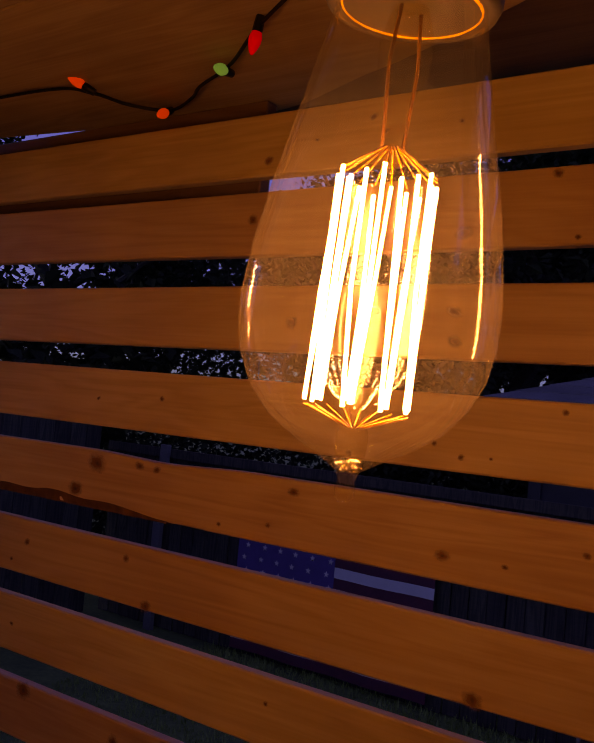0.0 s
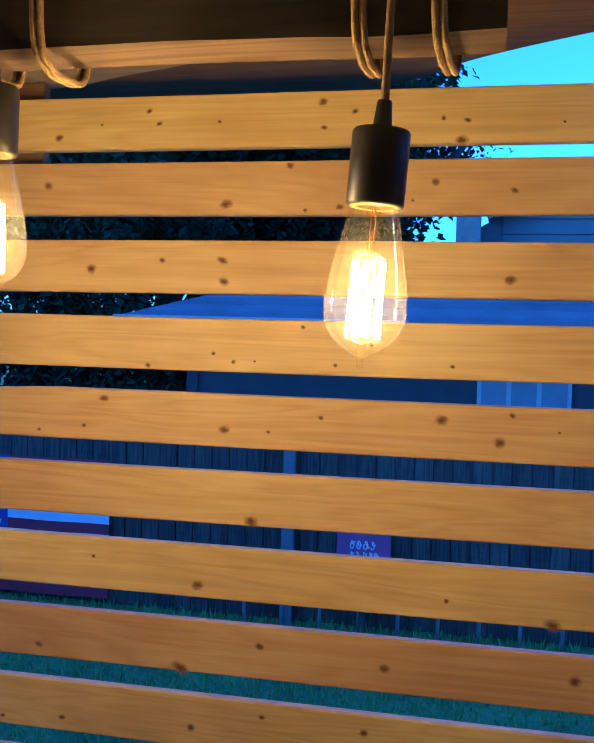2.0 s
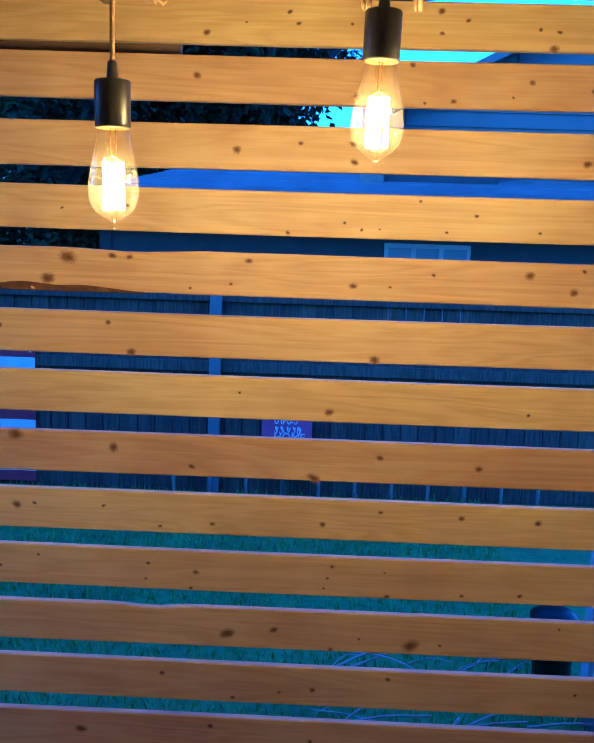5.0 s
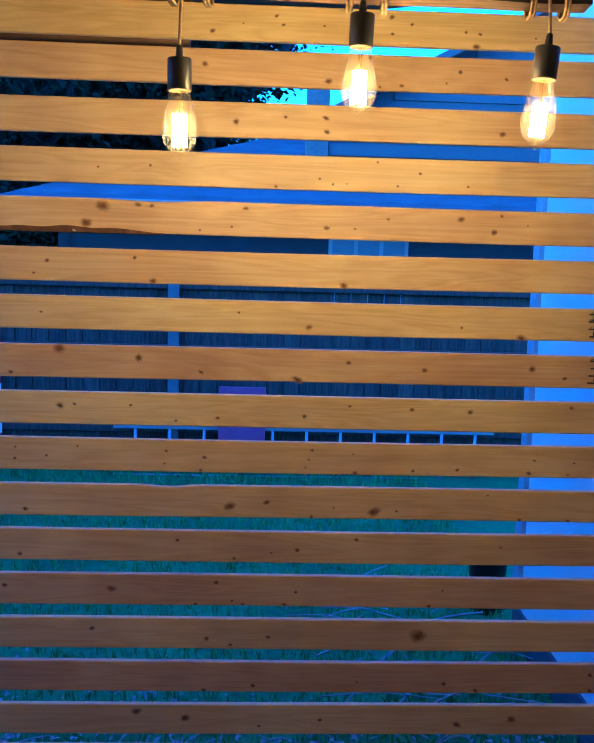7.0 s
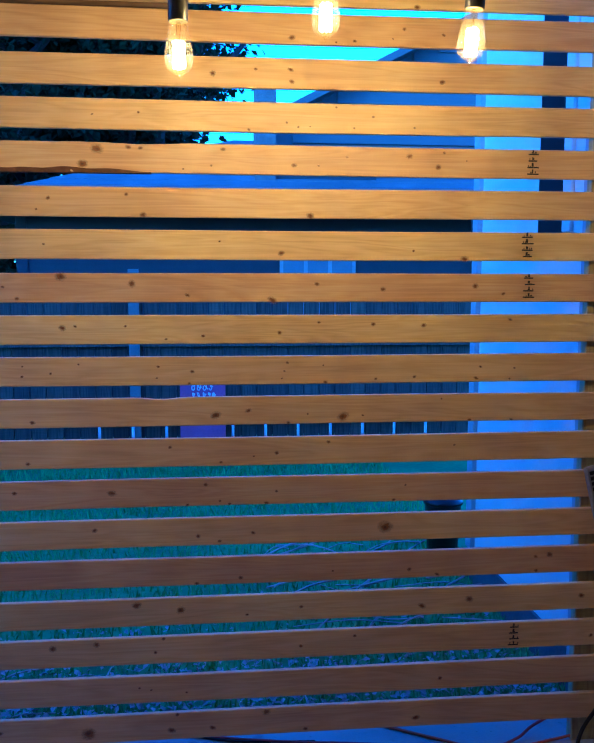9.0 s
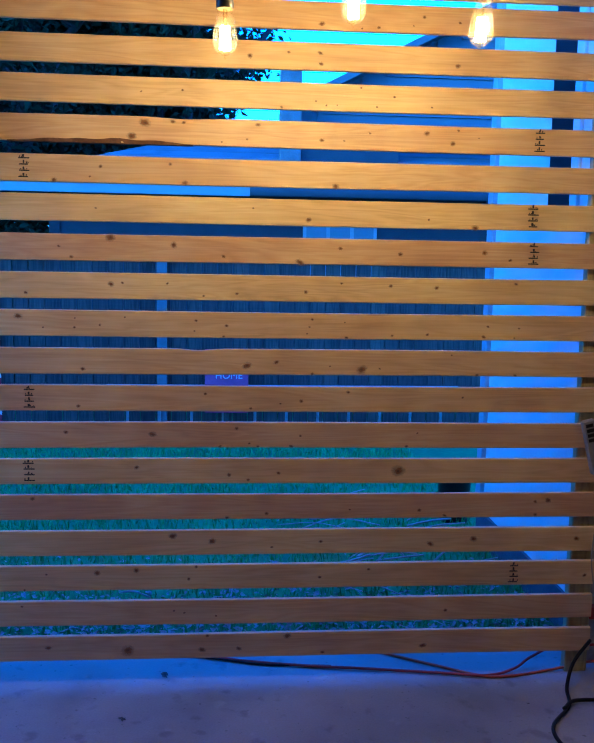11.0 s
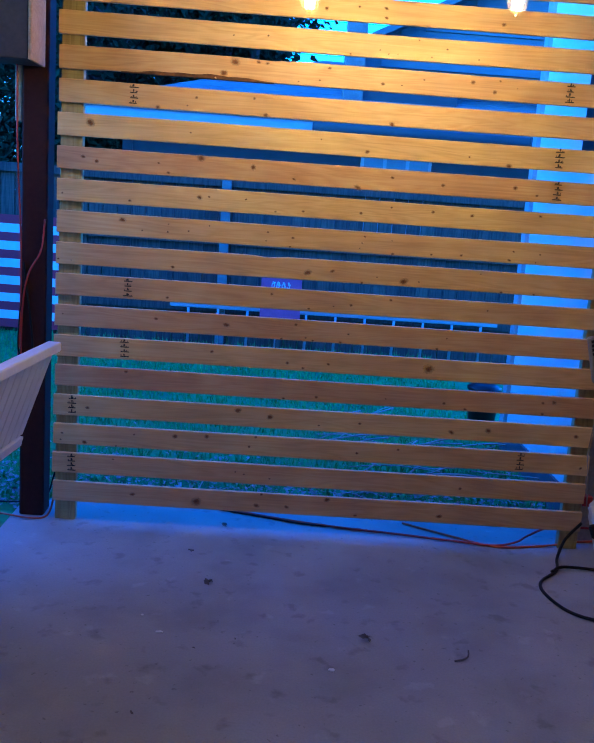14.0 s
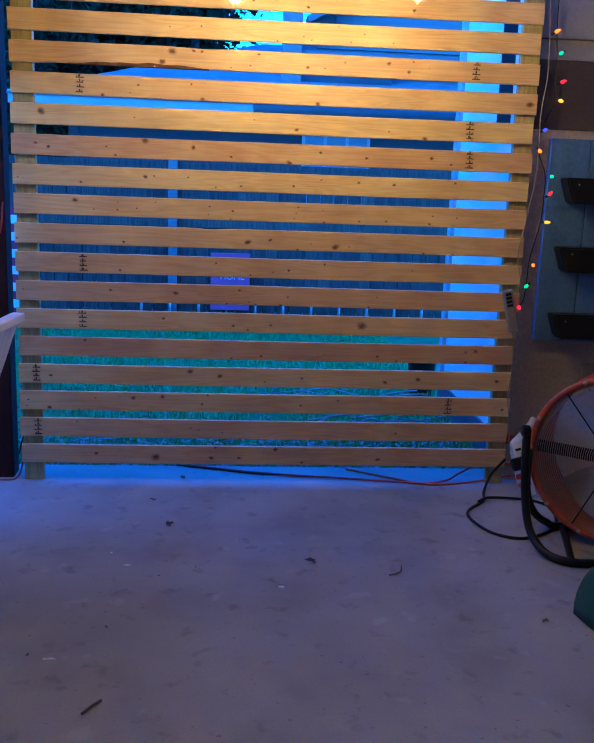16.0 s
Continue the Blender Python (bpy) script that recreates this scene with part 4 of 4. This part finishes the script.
tagged(part("grass", bm, M_GRASS), "dark green unmown lawn", "grass", kind="stuff")


def tree(x, y, h, spread, seed, leaves=9500):
    r = random.Random(seed)
    t = empty("tree", (x, y, -0.1), label="dark broad-leaved tree behind the fence", category="tree", group="trees behind the fence")
    bm = bmesh.new()
    tips = []

    def limb(p, d, ln, rad, depth):
        pts, q = [p], p
        for s in range(4):
            d = (d + Vector((r.uniform(-0.25, 0.25), r.uniform(-0.25, 0.25), r.uniform(-0.05, 0.2)))).normalized()
            q = q + d * ln / 4
            pts.append(q)
        for s, (a, b) in enumerate(zip(pts, pts[1:])):
            f0, f1 = 1 - 0.13 * s, 1 - 0.13 * (s + 1)
            rows = []
            side = (b - a).normalized().orthogonal().normalized()
            oth = side.cross((b - a).normalized())
            for c, f in ((a, f0), (b, f1)):
                rows.append([bm.verts.new(c + rad * f * (side * math.cos(j * math.pi / 3) + oth * math.sin(j * math.pi / 3))) for j in range(6)])
            for j in range(6):
                bm.faces.new((rows[0][j], rows[0][(j + 1) % 6], rows[1][(j + 1) % 6], rows[1][j]))
        if depth == 0:
            tips.extend(pts[1:])
            return
        for s in range(4):
            a = r.uniform(0, 6.28)
            nd = (d * 0.5 + Vector((math.cos(a) * spread, math.sin(a) * spread, r.uniform(0.05, 0.7)))).normalized()
            limb(pts[r.choice((2, 3, 4))], nd, ln * r.uniform(0.55, 0.8), rad * 0.55, depth - 1)

    limb(Vector((0, 0, 0)), Vector((0, 0, 1)), h * 0.42, h * 0.035, 3)
    part("trunk", bm, M_BARKTREE, t, "dark trunk and limbs")
    bm = bmesh.new()
    for k in range(leaves):
        c = r.choice(tips) + Vector((r.gauss(0, 0.22), r.gauss(0, 0.22), r.gauss(0, 0.17)))
        leaf_sheet(bm, c, r.uniform(0.07, 0.17), r)
    part("crown", bm, M_LEAF, t, "dark leafy crown with gaps")


# the yard's other side: fence and hedge added to block low sky light
side = empty("sky_block_fence", label="dark board fence added at the yard's side to block low sky", category="fence")
for k in range(60):
    b = new("board", b0)
    b.parent = side
    b.matrix_basis = pose(-4.7, -6.4 + 0.19 * k, -0.08, 0, 0, 90) @ Matrix.Diagonal((1.38, 1, 2.0, 1))
bm = bmesh.new()
for k in range(9000):
    leaf_sheet(bm, (-5.3 + lr.uniform(-0.6, 0.5), lr.uniform(-8, 6), abs(lr.gauss(1.6, 1.0))), lr.uniform(0.12, 0.26), lr)
tagged(part("hedge", bm, M_LEAF), "tall dark hedge added behind the side fence to block low sky", "hedge", kind="stuff")
tree(-1.6, 8.6, 6.6, 1.0, 1, 12000)
tree(-4.4, 9.2, 8.2, 1.0, 2, 13000)
tree(0.2, 9.6, 5.8, 0.7, 5, 13000)
tree(-7.5, 7.0, 6.5, 1.0, 6)
tree(-3.0, 11.5, 9.6, 1.0, 8, 16000)
tree(-1.3, 12.5, 9.0, 0.75, 12, 16000)
tree(-2.0, 10.6, 8.6, 0.9, 14, 16000)
bm = bmesh.new()
for k in range(46000):
    x = lr.uniform(-7, -1.5) if k % 3 else lr.uniform(-2.8, -0.9)
    z = abs(lr.gauss(0.3, 0.95)) if k % 2 else abs(lr.gauss(2.3, 0.7))
    if x > -1.5:
        z = lr.uniform(0, 2.05)
    leaf_sheet(bm, (x, 6.1 + lr.uniform(0, 1.2), z), lr.uniform(0.05, 0.12), lr)
tagged(part("hedge", bm, M_LEAF), "dark overgrown hedge behind the fence", "hedge", kind="stuff")

# ---- string lights ----
PALETTE = ("orange", "green", "red", "yellow", "blue", "orange", "green", "red", "yellow", "orange", "green", "red")


def fairy_lights(name, points, bulbs, label):
    s = empty(name, label=label, category="string lights")
    wire = smooth_path(points, 8)
    part("wire", tube(wire, 0.0026, 6), M_RUBBER, s, "dark green wire")
    for (x, y, z), c, d in bulbs:
        ax = Vector(d).normalized()
        m = Matrix.Translation((x, y, z)) @ ax.to_track_quat("Z", "Y").to_matrix().to_4x4()
        hold = part("holder", lathe([(0.0055, -0.019), (0.0065, -0.004), (0.0060, 0.0)], 12, m=m), M_BLACK, s)
        part("lamp", lathe([(0.0058, 0.0), (0.0078, 0.007), (0.0072, 0.014), (0.0045, 0.022), (0.0012, 0.027)], 14, m=m), M_LED[c], hold, c + " faceted lamp", True)
    return s


fairy_lights("string_lights", [(x + 0.015, y - 0.012, z) for x, y, z in ((0.30, -0.12, 2.487), (0.607, -0.107, 2.487), (0.67, -0.075, 2.485), (0.69, -0.02, 2.484), (0.737, 0.02, 2.483), (0.80, 0.0, 2.486), (0.844, -0.03, 2.487), (0.934, -0.072, 2.488), (1.045, -0.15, 2.489), (1.19, -0.225, 2.489), (1.4, -0.28, 2.489))],
             [((0.68, -0.10, 2.492), "orange", (-0.3, -0.3, 0.2)), ((0.755, -0.002, 2.476), "orange", (0.3, -1, -0.6)), ((0.940, -0.085, 2.480), "green", (0.2, -1, -0.2)), ((1.052, -0.160, 2.480), "red", (-0.2, 0, -1)), ((1.20, -0.25, 2.486), "green", (0, -0.4, -0.3))],
             "dark wire with small coloured lamps above the screen")
drop = [(2.37, 2.25), (2.375, 2.10), (2.385, 2.00), (2.38, 1.90), (2.39, 1.80), (2.345, 1.69), (2.335, 1.59), (2.375, 1.49), (2.38, 1.40), (2.375, 1.27), (2.34, 1.10), (2.335, 0.99), (2.325, 0.90), (2.29, 0.87)]
lights = [(2.351, 2.094), (2.392, 2.012), (2.399, 1.886), (2.398, 1.81), (2.34, 1.677), (2.327, 1.592), (2.397, 1.479), (2.39, 1.395), (2.385, 1.272), (2.348, 1.078), (2.331, 0.981), (2.3, 0.879)]
frn = random.Random(2)
fairy_lights("string_lights", [(x, 0.045 if z > 1.66 else 0.03, z) for x, z in drop], [((x, 0.0, z), c, (frn.uniform(-1, 1), -0.7, frn.uniform(-0.6, 0.6))) for (x, z), c in zip(lights, PALETTE)],
             "dark wire with coloured lamps hanging down beside the screen")

# ---- cables, power strip, floor clutter ----
tagged(part("extension_cord", tube(smooth_path([(0.76, 0.226, 0.008), (1.044, 0.138, 0.008), (1.30, 0.085, 0.008), (1.46, 0.062, 0.008), (1.757, 0.012, 0.008), (1.916, -0.013, 0.008), (2.03, 0.03, 0.012), (2.10, 0.06, 0.04), (2.20, 0.045, 0.09), (2.40, 0.02, 0.10)]), 0.0052, 8), M_REDCORD, smooth=True), "red extension cord along the slab under the screen", "cable")
tagged(part("extension_cord", tube(smooth_path([(1.55, 0.20, 0.006), (1.757, 0.07, 0.006), (1.93, -0.02, 0.006), (2.15, 0.02, 0.006), (2.30, 0.03, 0.03), (2.42, 0.01, 0.05)]), 0.005, 8), M_ORANGE, smooth=True), "orange extension cord on the slab", "cable")
tagged(part("extension_cord", tube(smooth_path([(0.70, 0.235, 0.006), (0.95, 0.16, 0.006), (1.10, 0.115, 0.006), (1.35, 0.09, 0.006)]), 0.004, 8), M_RUBBER, smooth=True), "thin dark cable on the slab", "cable")
tagged(part("fan_cable", tube(smooth_path([(2.30, 0.00, 0.13), (2.22, -0.05, 0.07), (2.17, -0.12, 0.012), (2.13, -0.24, 0.007), (2.03, -0.36, 0.007), (2.013, -0.47, 0.007), (2.06, -0.61, 0.007), (2.16, -0.67, 0.007), (2.28, -0.62, 0.007), (2.37, -0.52, 0.007), (2.42, -0.33, 0.007), (2.36, -0.23, 0.007), (2.17, -0.22, 0.016), (2.10, -0.27, 0.014)]), 0.0065, 8), M_RUBBER, smooth=True), "black fan cable coiled loosely on the slab", "cable")
strip = empty("power_strip", label="grey power strip hung on the screen's end", category="power strip")
st = part("body", box(-0.024, -0.022, -0.10, 0.024, 0.0, 0.10, 0.006), M_STRIP, strip)
for k in range(4):
    part("socket_hole", box(-0.013, -0.0245, 0.02 + 0.018 * k, 0.013, -0.0222, 0.032 + 0.018 * k), M_BLACK, st)
strip.matrix_basis = pose(2.252, -0.012, 0.862, 0, -14, 0)
low = empty("power_strip", label="white power strip leaning on the wall with coloured plugs in it", category="power strip")
st = part("body", box(-0.024, -0.02, -0.13, 0.024, 0.02, 0.13, 0.007, seg=2), M_WHITEPL, low)
for k in range(5):
    part("socket_hole", box(-0.013, -0.0225, 0.085 - 0.04 * k, 0.013, -0.0202, 0.097 - 0.04 * k), M_BLACK, st)
part("plug", box(-0.055, -0.05, -0.005, -0.004, -0.0225, 0.055, 0.008), M_BLACK, low, "bulky black plug")
part("plug", box(-0.05, -0.045, -0.045, 0.008, -0.0225, -0.02, 0.006), M_REDCORD, low, "red plug")
part("plug", box(-0.05, -0.045, -0.085, 0.008, -0.0225, -0.06, 0.006), M_ORANGE, low, "orange plug")
low.matrix_basis = pose(2.335, -0.155, 0.135, -25, -15, 0)
tagged(part("strip_cable", tube(smooth_path([(2.375, -0.215, 0.012), (2.42, -0.25, 0.006), (2.49, -0.27, 0.006), (2.56, -0.30, 0.006)]), 0.004, 8), M_WHITEPL, smooth=True), "white cable of the power strip on the slab", "cable")
tagged(part("strip_cable", tube(smooth_path([(2.318, 0.02, 2.3), (2.335, 0.0, 1.95), (2.32, 0.0, 1.75), (2.325, 0.0, 1.5), (2.30, 0.0, 1.30), (2.27, -0.01, 1.12), (2.29, -0.015, 1.0), (2.262, -0.02, 0.96)]), 0.0022, 8), M_CABLE, smooth=True), "thin pale cable hanging down the screen's end", "cable")
tagged(part("strip_cable", tube(smooth_path([(2.274, -0.015, 0.765), (2.295, -0.01, 0.65), (2.285, 0.0, 0.45), (2.305, 0.0, 0.3), (2.315, 0.0, 0.16)]), 0.0026, 8), M_CABLE, smooth=True), "thin pale cable from the power strip to the floor", "cable")
tagged(part("red_box", box(2.30, 0.02, 0.20, 2.345, 0.06, 0.245, 0.003), M_REDCORD), "small red tag fixed on the brown wall", "tag")
pc = empty("post_cables", label="red and black cables hanging on the brown post", category="cable")
part("red_cable", tube(smooth_path([(-0.17, 0.02, 2.2), (-0.165, 0.015, 1.6), (-0.15, 0.02, 1.2), (-0.152, 0.03, 0.9), (-0.16, 0.03, 0.7)]), 0.004, 6), M_REDCORD, pc, smooth=True)
part("red_cable", tube(smooth_path([(-0.055, 0.03, 1.28), (-0.07, 0.025, 1.15), (-0.12, 0.025, 1.05), (-0.145, 0.03, 0.9), (-0.15, 0.03, 0.6)]), 0.004, 6), M_REDCORD, pc, smooth=True)
part("black_cable", tube(smooth_path([(-0.145, 0.03, 1.0), (-0.16, 0.03, 0.75), (-0.13, 0.03, 0.6), (-0.165, 0.03, 0.45), (-0.10, 0.03, 0.7), (-0.14, 0.035, 1.1)]), 0.0045, 6), M_RUBBER, pc, smooth=True)
part("orange_cable", tube(smooth_path([(-0.6, 0.2, -0.03), (-0.22, 0.02, 0.008), (-0.1, -0.01, 0.008), (-0.03, 0.03, 0.01), (-0.01, 0.09, 0.1)]), 0.0045, 6), M_ORANGE, pc, smooth=True)
part("black_cable", tube(smooth_path([(-0.03, 0.16, 0.42), (-0.0, 0.15, 0.3), (-0.035, 0.16, 0.15), (-0.1, 0.16, 0.03), (-0.4, 0.25, -0.03)]), 0.004, 6), M_RUBBER, pc, smooth=True)

# ---- drum fan ----
fan = empty("drum_fan", (2.555, -0.66, 0.368), rz=-38, label="orange drum fan on a black tube stand", category="fan")
R = 0.345
part("drum", lathe([(R - 0.028, -0.13), (R - 0.006, -0.135), (R, -0.128), (R - 0.006, -0.115), (R - 0.006, 0.115), (R, 0.128), (R - 0.006, 0.135), (R - 0.028, 0.13), (R - 0.014, 0.10), (R - 0.014, -0.10), (R - 0.028, -0.13)], 64, m=pose(0, 0, 0, 90), caps=False), M_FANORANGE, fan, "orange sheet-metal drum", True)
for side in (-0.125, 0.125):
    bm = bmesh.new()
    for k in range(32):
        r = 0.05 + 0.0088 * k
        tube([(r * math.cos(a), side, r * math.sin(a)) for a in [2 * math.pi * j / 48 for j in range(48)]], 0.0012, 4, bm, True)
    g = part("grille", bm, M_CHROME, fan, "concentric wire grille")
    for a in (0.17, 2.27, 4.28):
        part("spoke", tube([(0.04 * math.cos(a), side * 1.03, 0.04 * math.sin(a)), ((R - 0.01) * math.cos(a), side * 1.03, (R - 0.01) * math.sin(a))], 0.003, 6), M_BLACK, g)
    part("badge", lathe([(0.055, 0), (0.055, 0.006), (0.04, 0.01)], 24, m=Matrix.Translation((0, side * 1.04, 0)) @ pose(0, 0, 0, 90)), M_BLACK, g, "round black centre plate")
part("motor", lathe([(0.03, -0.04), (0.075, -0.03), (0.08, 0.07), (0.05, 0.09)], 24, m=pose(0, 0, 0, 90)), M_BLACK, fan)
part("brace", box(-R + 0.02, -0.075, -0.03, R - 0.02, -0.06, 0.02, 0.003), M_BROWN, fan, "dark flat motor brace")
for k in range(3):
    a = math.radians(118 + 120 * k)
    bm = bmesh.new()
    rows = []
    for j in range(7):
        r = 0.07 + 0.036 * j
        half = 0.30 + 0.14 * math.sin(j / 6 * 2.4)
        rows.append([bm.verts.new((r * math.cos(a + u * half), -0.01 - 0.045 * u + dy, r * math.sin(a + u * half))) for u in (-1, -0.5, 0, 0.5, 1) for dy in (0, 0.002)])
    for p, q in zip(rows, rows[1:]):
        for j in (0, 2, 4, 6):
            bm.faces.new((p[j], p[j + 2], q[j + 2], q[j])), bm.faces.new((p[j + 1], p[j + 3], q[j + 3], q[j + 1]))
        bm.faces.new((p[0], p[1], q[1], q[0])), bm.faces.new((p[8], p[9], q[9], q[8]))
    part("blade", bm, M_BLADE, fan, "grey pressed-metal blade", True)
for a in (0.35, 1.2, 2.0, 2.75, 3.14, 3.9, 4.4):
    part("bolt", lathe([(0.009, 0), (0.009, 0.004), (0.003, 0.007)], 10, m=Matrix.Translation(((R - 0.012) * math.cos(a), -0.136, (R - 0.012) * math.sin(a))) @ pose(0, 0, 0, 90)), M_CHROME, fan, "bright bolt")
to_fan = fan.matrix_basis.inverted()


def stand_bar(name, pts, r):
    part(name, tube([to_fan @ p for p in smooth_path(pts)], r, 10), M_BLACK, fan, "black tubular floor stand", True)


stand_bar("stand", [(2.16, -0.64, 0.47), (2.155, -0.66, 0.36), (2.155, -0.70, 0.20), (2.165, -0.76, 0.08), (2.20, -0.85, 0.025), (2.27, -0.915, 0.017), (2.40, -0.93, 0.017), (2.9, -0.93, 0.017)], 0.0165)
stand_bar("stand", [(2.20, -0.58, 0.36), (2.205, -0.57, 0.20), (2.245, -0.56, 0.09), (2.31, -0.56, 0.035), (2.40, -0.57, 0.018), (2.9, -0.57, 0.018)], 0.0165)
stand_bar("cross_bar", [(2.28, -0.925, 0.018), (2.33, -0.75, 0.018), (2.375, -0.58, 0.018)], 0.014)
part("knob", lathe([(0.02, 0), (0.024, 0.006), (0.024, 0.03), (0.012, 0.036)], 16, m=to_fan @ Matrix.Translation((2.17, -0.64, 0.46)) @ pose(0, 0, 0, 0, -90)), M_BLACK, fan, "black tilt knob")

bag = bmesh.new()
rows = []
brnd = random.Random(9)
for z, w, x in ((0.01, 0.02, 2.375), (0.06, 0.03, 2.37), (0.12, 0.036, 2.355), (0.19, 0.05, 2.345), (0.24, 0.055, 2.345), (0.29, 0.045, 2.37), (0.33, 0.03, 2.385), (0.36, 0.012, 2.39)):
    rows.append([bag.verts.new((x + w * math.cos(a) * brnd.uniform(0.8, 1.15), -0.075 + 0.4 * w * math.sin(a), z + brnd.uniform(-0.012, 0.012) * (z > 0.02))) for a in [2 * math.pi * k / 12 for k in range(12)]])
for a, b in zip(rows, rows[1:]):
    for k in range(12):
        bag.faces.new((a[k], a[(k + 1) % 12], b[(k + 1) % 12], b[k]))
bag.faces.new(rows[0]), bag.faces.new(rows[-1])
tagged(part("paper_bag", bag, M_BAG), "crumpled white paper bag beside the fan", "bag")

# green fabric heap
bm = bmesh.new()
rows = []
for j in range(9):
    t = j / 8
    rows.append([])
    for k in range(24):
        a = 2 * math.pi * k / 24
        rr = (0.30 + 0.03 * math.sin(5 * a) + 0.02 * noise.noise(Vector((3 * math.cos(a), 3 * math.sin(a), t)))) * math.cos(t * 1.45) ** 0.45
        rows[-1].append(bm.verts.new((2.425 + rr * math.cos(a) * 0.9, -1.40 + rr * math.sin(a) * 1.2, 0.20 * math.sin(t * 1.5) + 0.003)))
for a, b in zip(rows, rows[1:]):
    for k in range(24):
        bm.faces.new((a[k], a[(k + 1) % 24], b[(k + 1) % 24], b[k]))
bm.faces.new(rows[0]), bm.faces.new(rows[-1])
tagged(part("fabric_bag", bm, M_GREEN, smooth=True), "slumped dark green fabric bag on the slab", "bag")

# ---- white garden bench ----
bench = empty("garden_bench", label="white plastic slatted garden bench beside the post", category="bench")
B0, B1 = Vector((0.105, -0.42, 0.0)), Vector((0.02, -1.55, 0.0))
along = (B1 - B0).normalized()
out_ = Vector((-along.y, along.x, 0)) * -1
if out_.x > 0:
    out_ = -out_


def bench_bar(name, s0, s1, z0, z1, d0, d1, lean0, lean1, th=0.02):
    """A bar of the backrest between two distances along it and two heights; the rest leans outward as it rises."""
    bm = bmesh.new()
    v = []
    for s, z, ln in ((s0, z0, lean0), (s1, z0, lean0), (s1, z1, lean1), (s0, z1, lean1)):
        for d in (d0, d1):
            v.append(bm.verts.new(B0 + along * s + out_ * (d + ln) + Vector((0, 0, z))))
    for q in ((0, 2, 4, 6), (1, 3, 5, 7), (0, 1, 3, 2), (2, 3, 5, 4), (4, 5, 7, 6), (6, 7, 1, 0)):
        bm.faces.new([v[k] for k in q])
    bmesh.ops.bevel(bm, geom=bm.edges[:], offset=0.004, segments=1, affect="EDGES")
    return part(name, bm, M_WHITEPL, bench)


bench_bar("top_rail", 0.0, 1.15, 0.825, 0.86, -0.025, 0.025, 0, 0)
bench_bar("lower_rail", 0.03, 1.12, 0.46, 0.50, -0.02, 0.02, 0.13, 0.12)
for k in range(16):
    bench_bar("back_slat", 0.012 + 0.07 * k, 0.012 + 0.07 * k + 0.062, 0.50, 0.826, -0.008, 0.008, 0.12, 0.005)
bench_bar("leg", 0.40, 0.45, 0.0, 0.47, 0.0, 0.045, 0.16, 0.13)
bench_bar("leg", 1.05, 1.10, 0.0, 0.47, 0.0, 0.045, 0.16, 0.13)
bench_bar("seat", 0.03, 1.12, 0.40, 0.43, 0.05, 0.50, 0.13, 0.13)
bench_bar("leg", 0.40, 0.45, 0.0, 0.40, 0.44, 0.48, 0.13, 0.13)
bench_bar("leg", 1.05, 1.10, 0.0, 0.40, 0.44, 0.48, 0.13, 0.13)

# ---- leaves and specks on the slab ----
def speck(x, y, size, seed):
    r = random.Random(seed)
    bm = bmesh.new()
    for k in range(4):
        leaf_sheet(bm, (x + r.uniform(-0.3, 0.3) * size, y + r.uniform(-0.3, 0.3) * size, 0.003 + 0.22 * size), size * r.uniform(0.6, 1.0), r, 0.5)
    tagged(part("dry_leaf", bm, M_STAIN), "curled dark dry leaf on the slab", "leaf", group="leaves on the slab")


for k, (x, y, s) in enumerate(((0.738, 0.038, 0.032), (1.278, -0.907, 0.045), (2.02, -1.36, 0.025), (0.627, -0.255, 0.028), (0.719, -0.541, 0.04), (0.712, -1.016, 0.012), (0.839, -0.942, 0.01), (0.578, -1.381, 0.014), (0.371, -1.545, 0.016), (1.995, -0.216, 0.014))):
    speck(x, y, s, k)


def twig(pts, r, label):
    tagged(part("twig", tube(smooth_path(pts, 4), r, 6), M_STAIN, smooth=True), label, "twig")


twig([(0.575, -1.839, 0.004), (0.595, -1.809, 0.006), (0.617, -1.777, 0.004)], 0.004, "short dark twig lying on the slab")
twig([(1.555, -1.005, 0.004), (1.585, -0.995, 0.006), (1.602, -0.985, 0.012), (1.606, -0.965, 0.022)], 0.003, "small bent dark twig on the slab")


def chip(x, y, rx, ry, seed):
    """A scrap of pale plaster trodden flat."""
    r = random.Random(seed)
    outline = [(x + rx * r.uniform(0.6, 1.1) * math.cos(a), y + ry * r.uniform(0.6, 1.1) * math.sin(a)) for a in [2 * math.pi * k / 11 for k in range(11)]]
    tagged(part("plaster_chip", prism(outline, 0.003, "z", 0.0005), M_SIDING), "pale flattened plaster scrap on the slab", "scrap", group="scraps on the slab")


for k, (x, y, rx, ry) in enumerate(((0.432, -1.563, 0.026, 0.008), (1.151, -1.097, 0.012, 0.01), (0.587, -0.918, 0.016, 0.007), (0.516, -0.808, 0.006, 0.005))):
    chip(x, y, rx, ry, 40 + k)
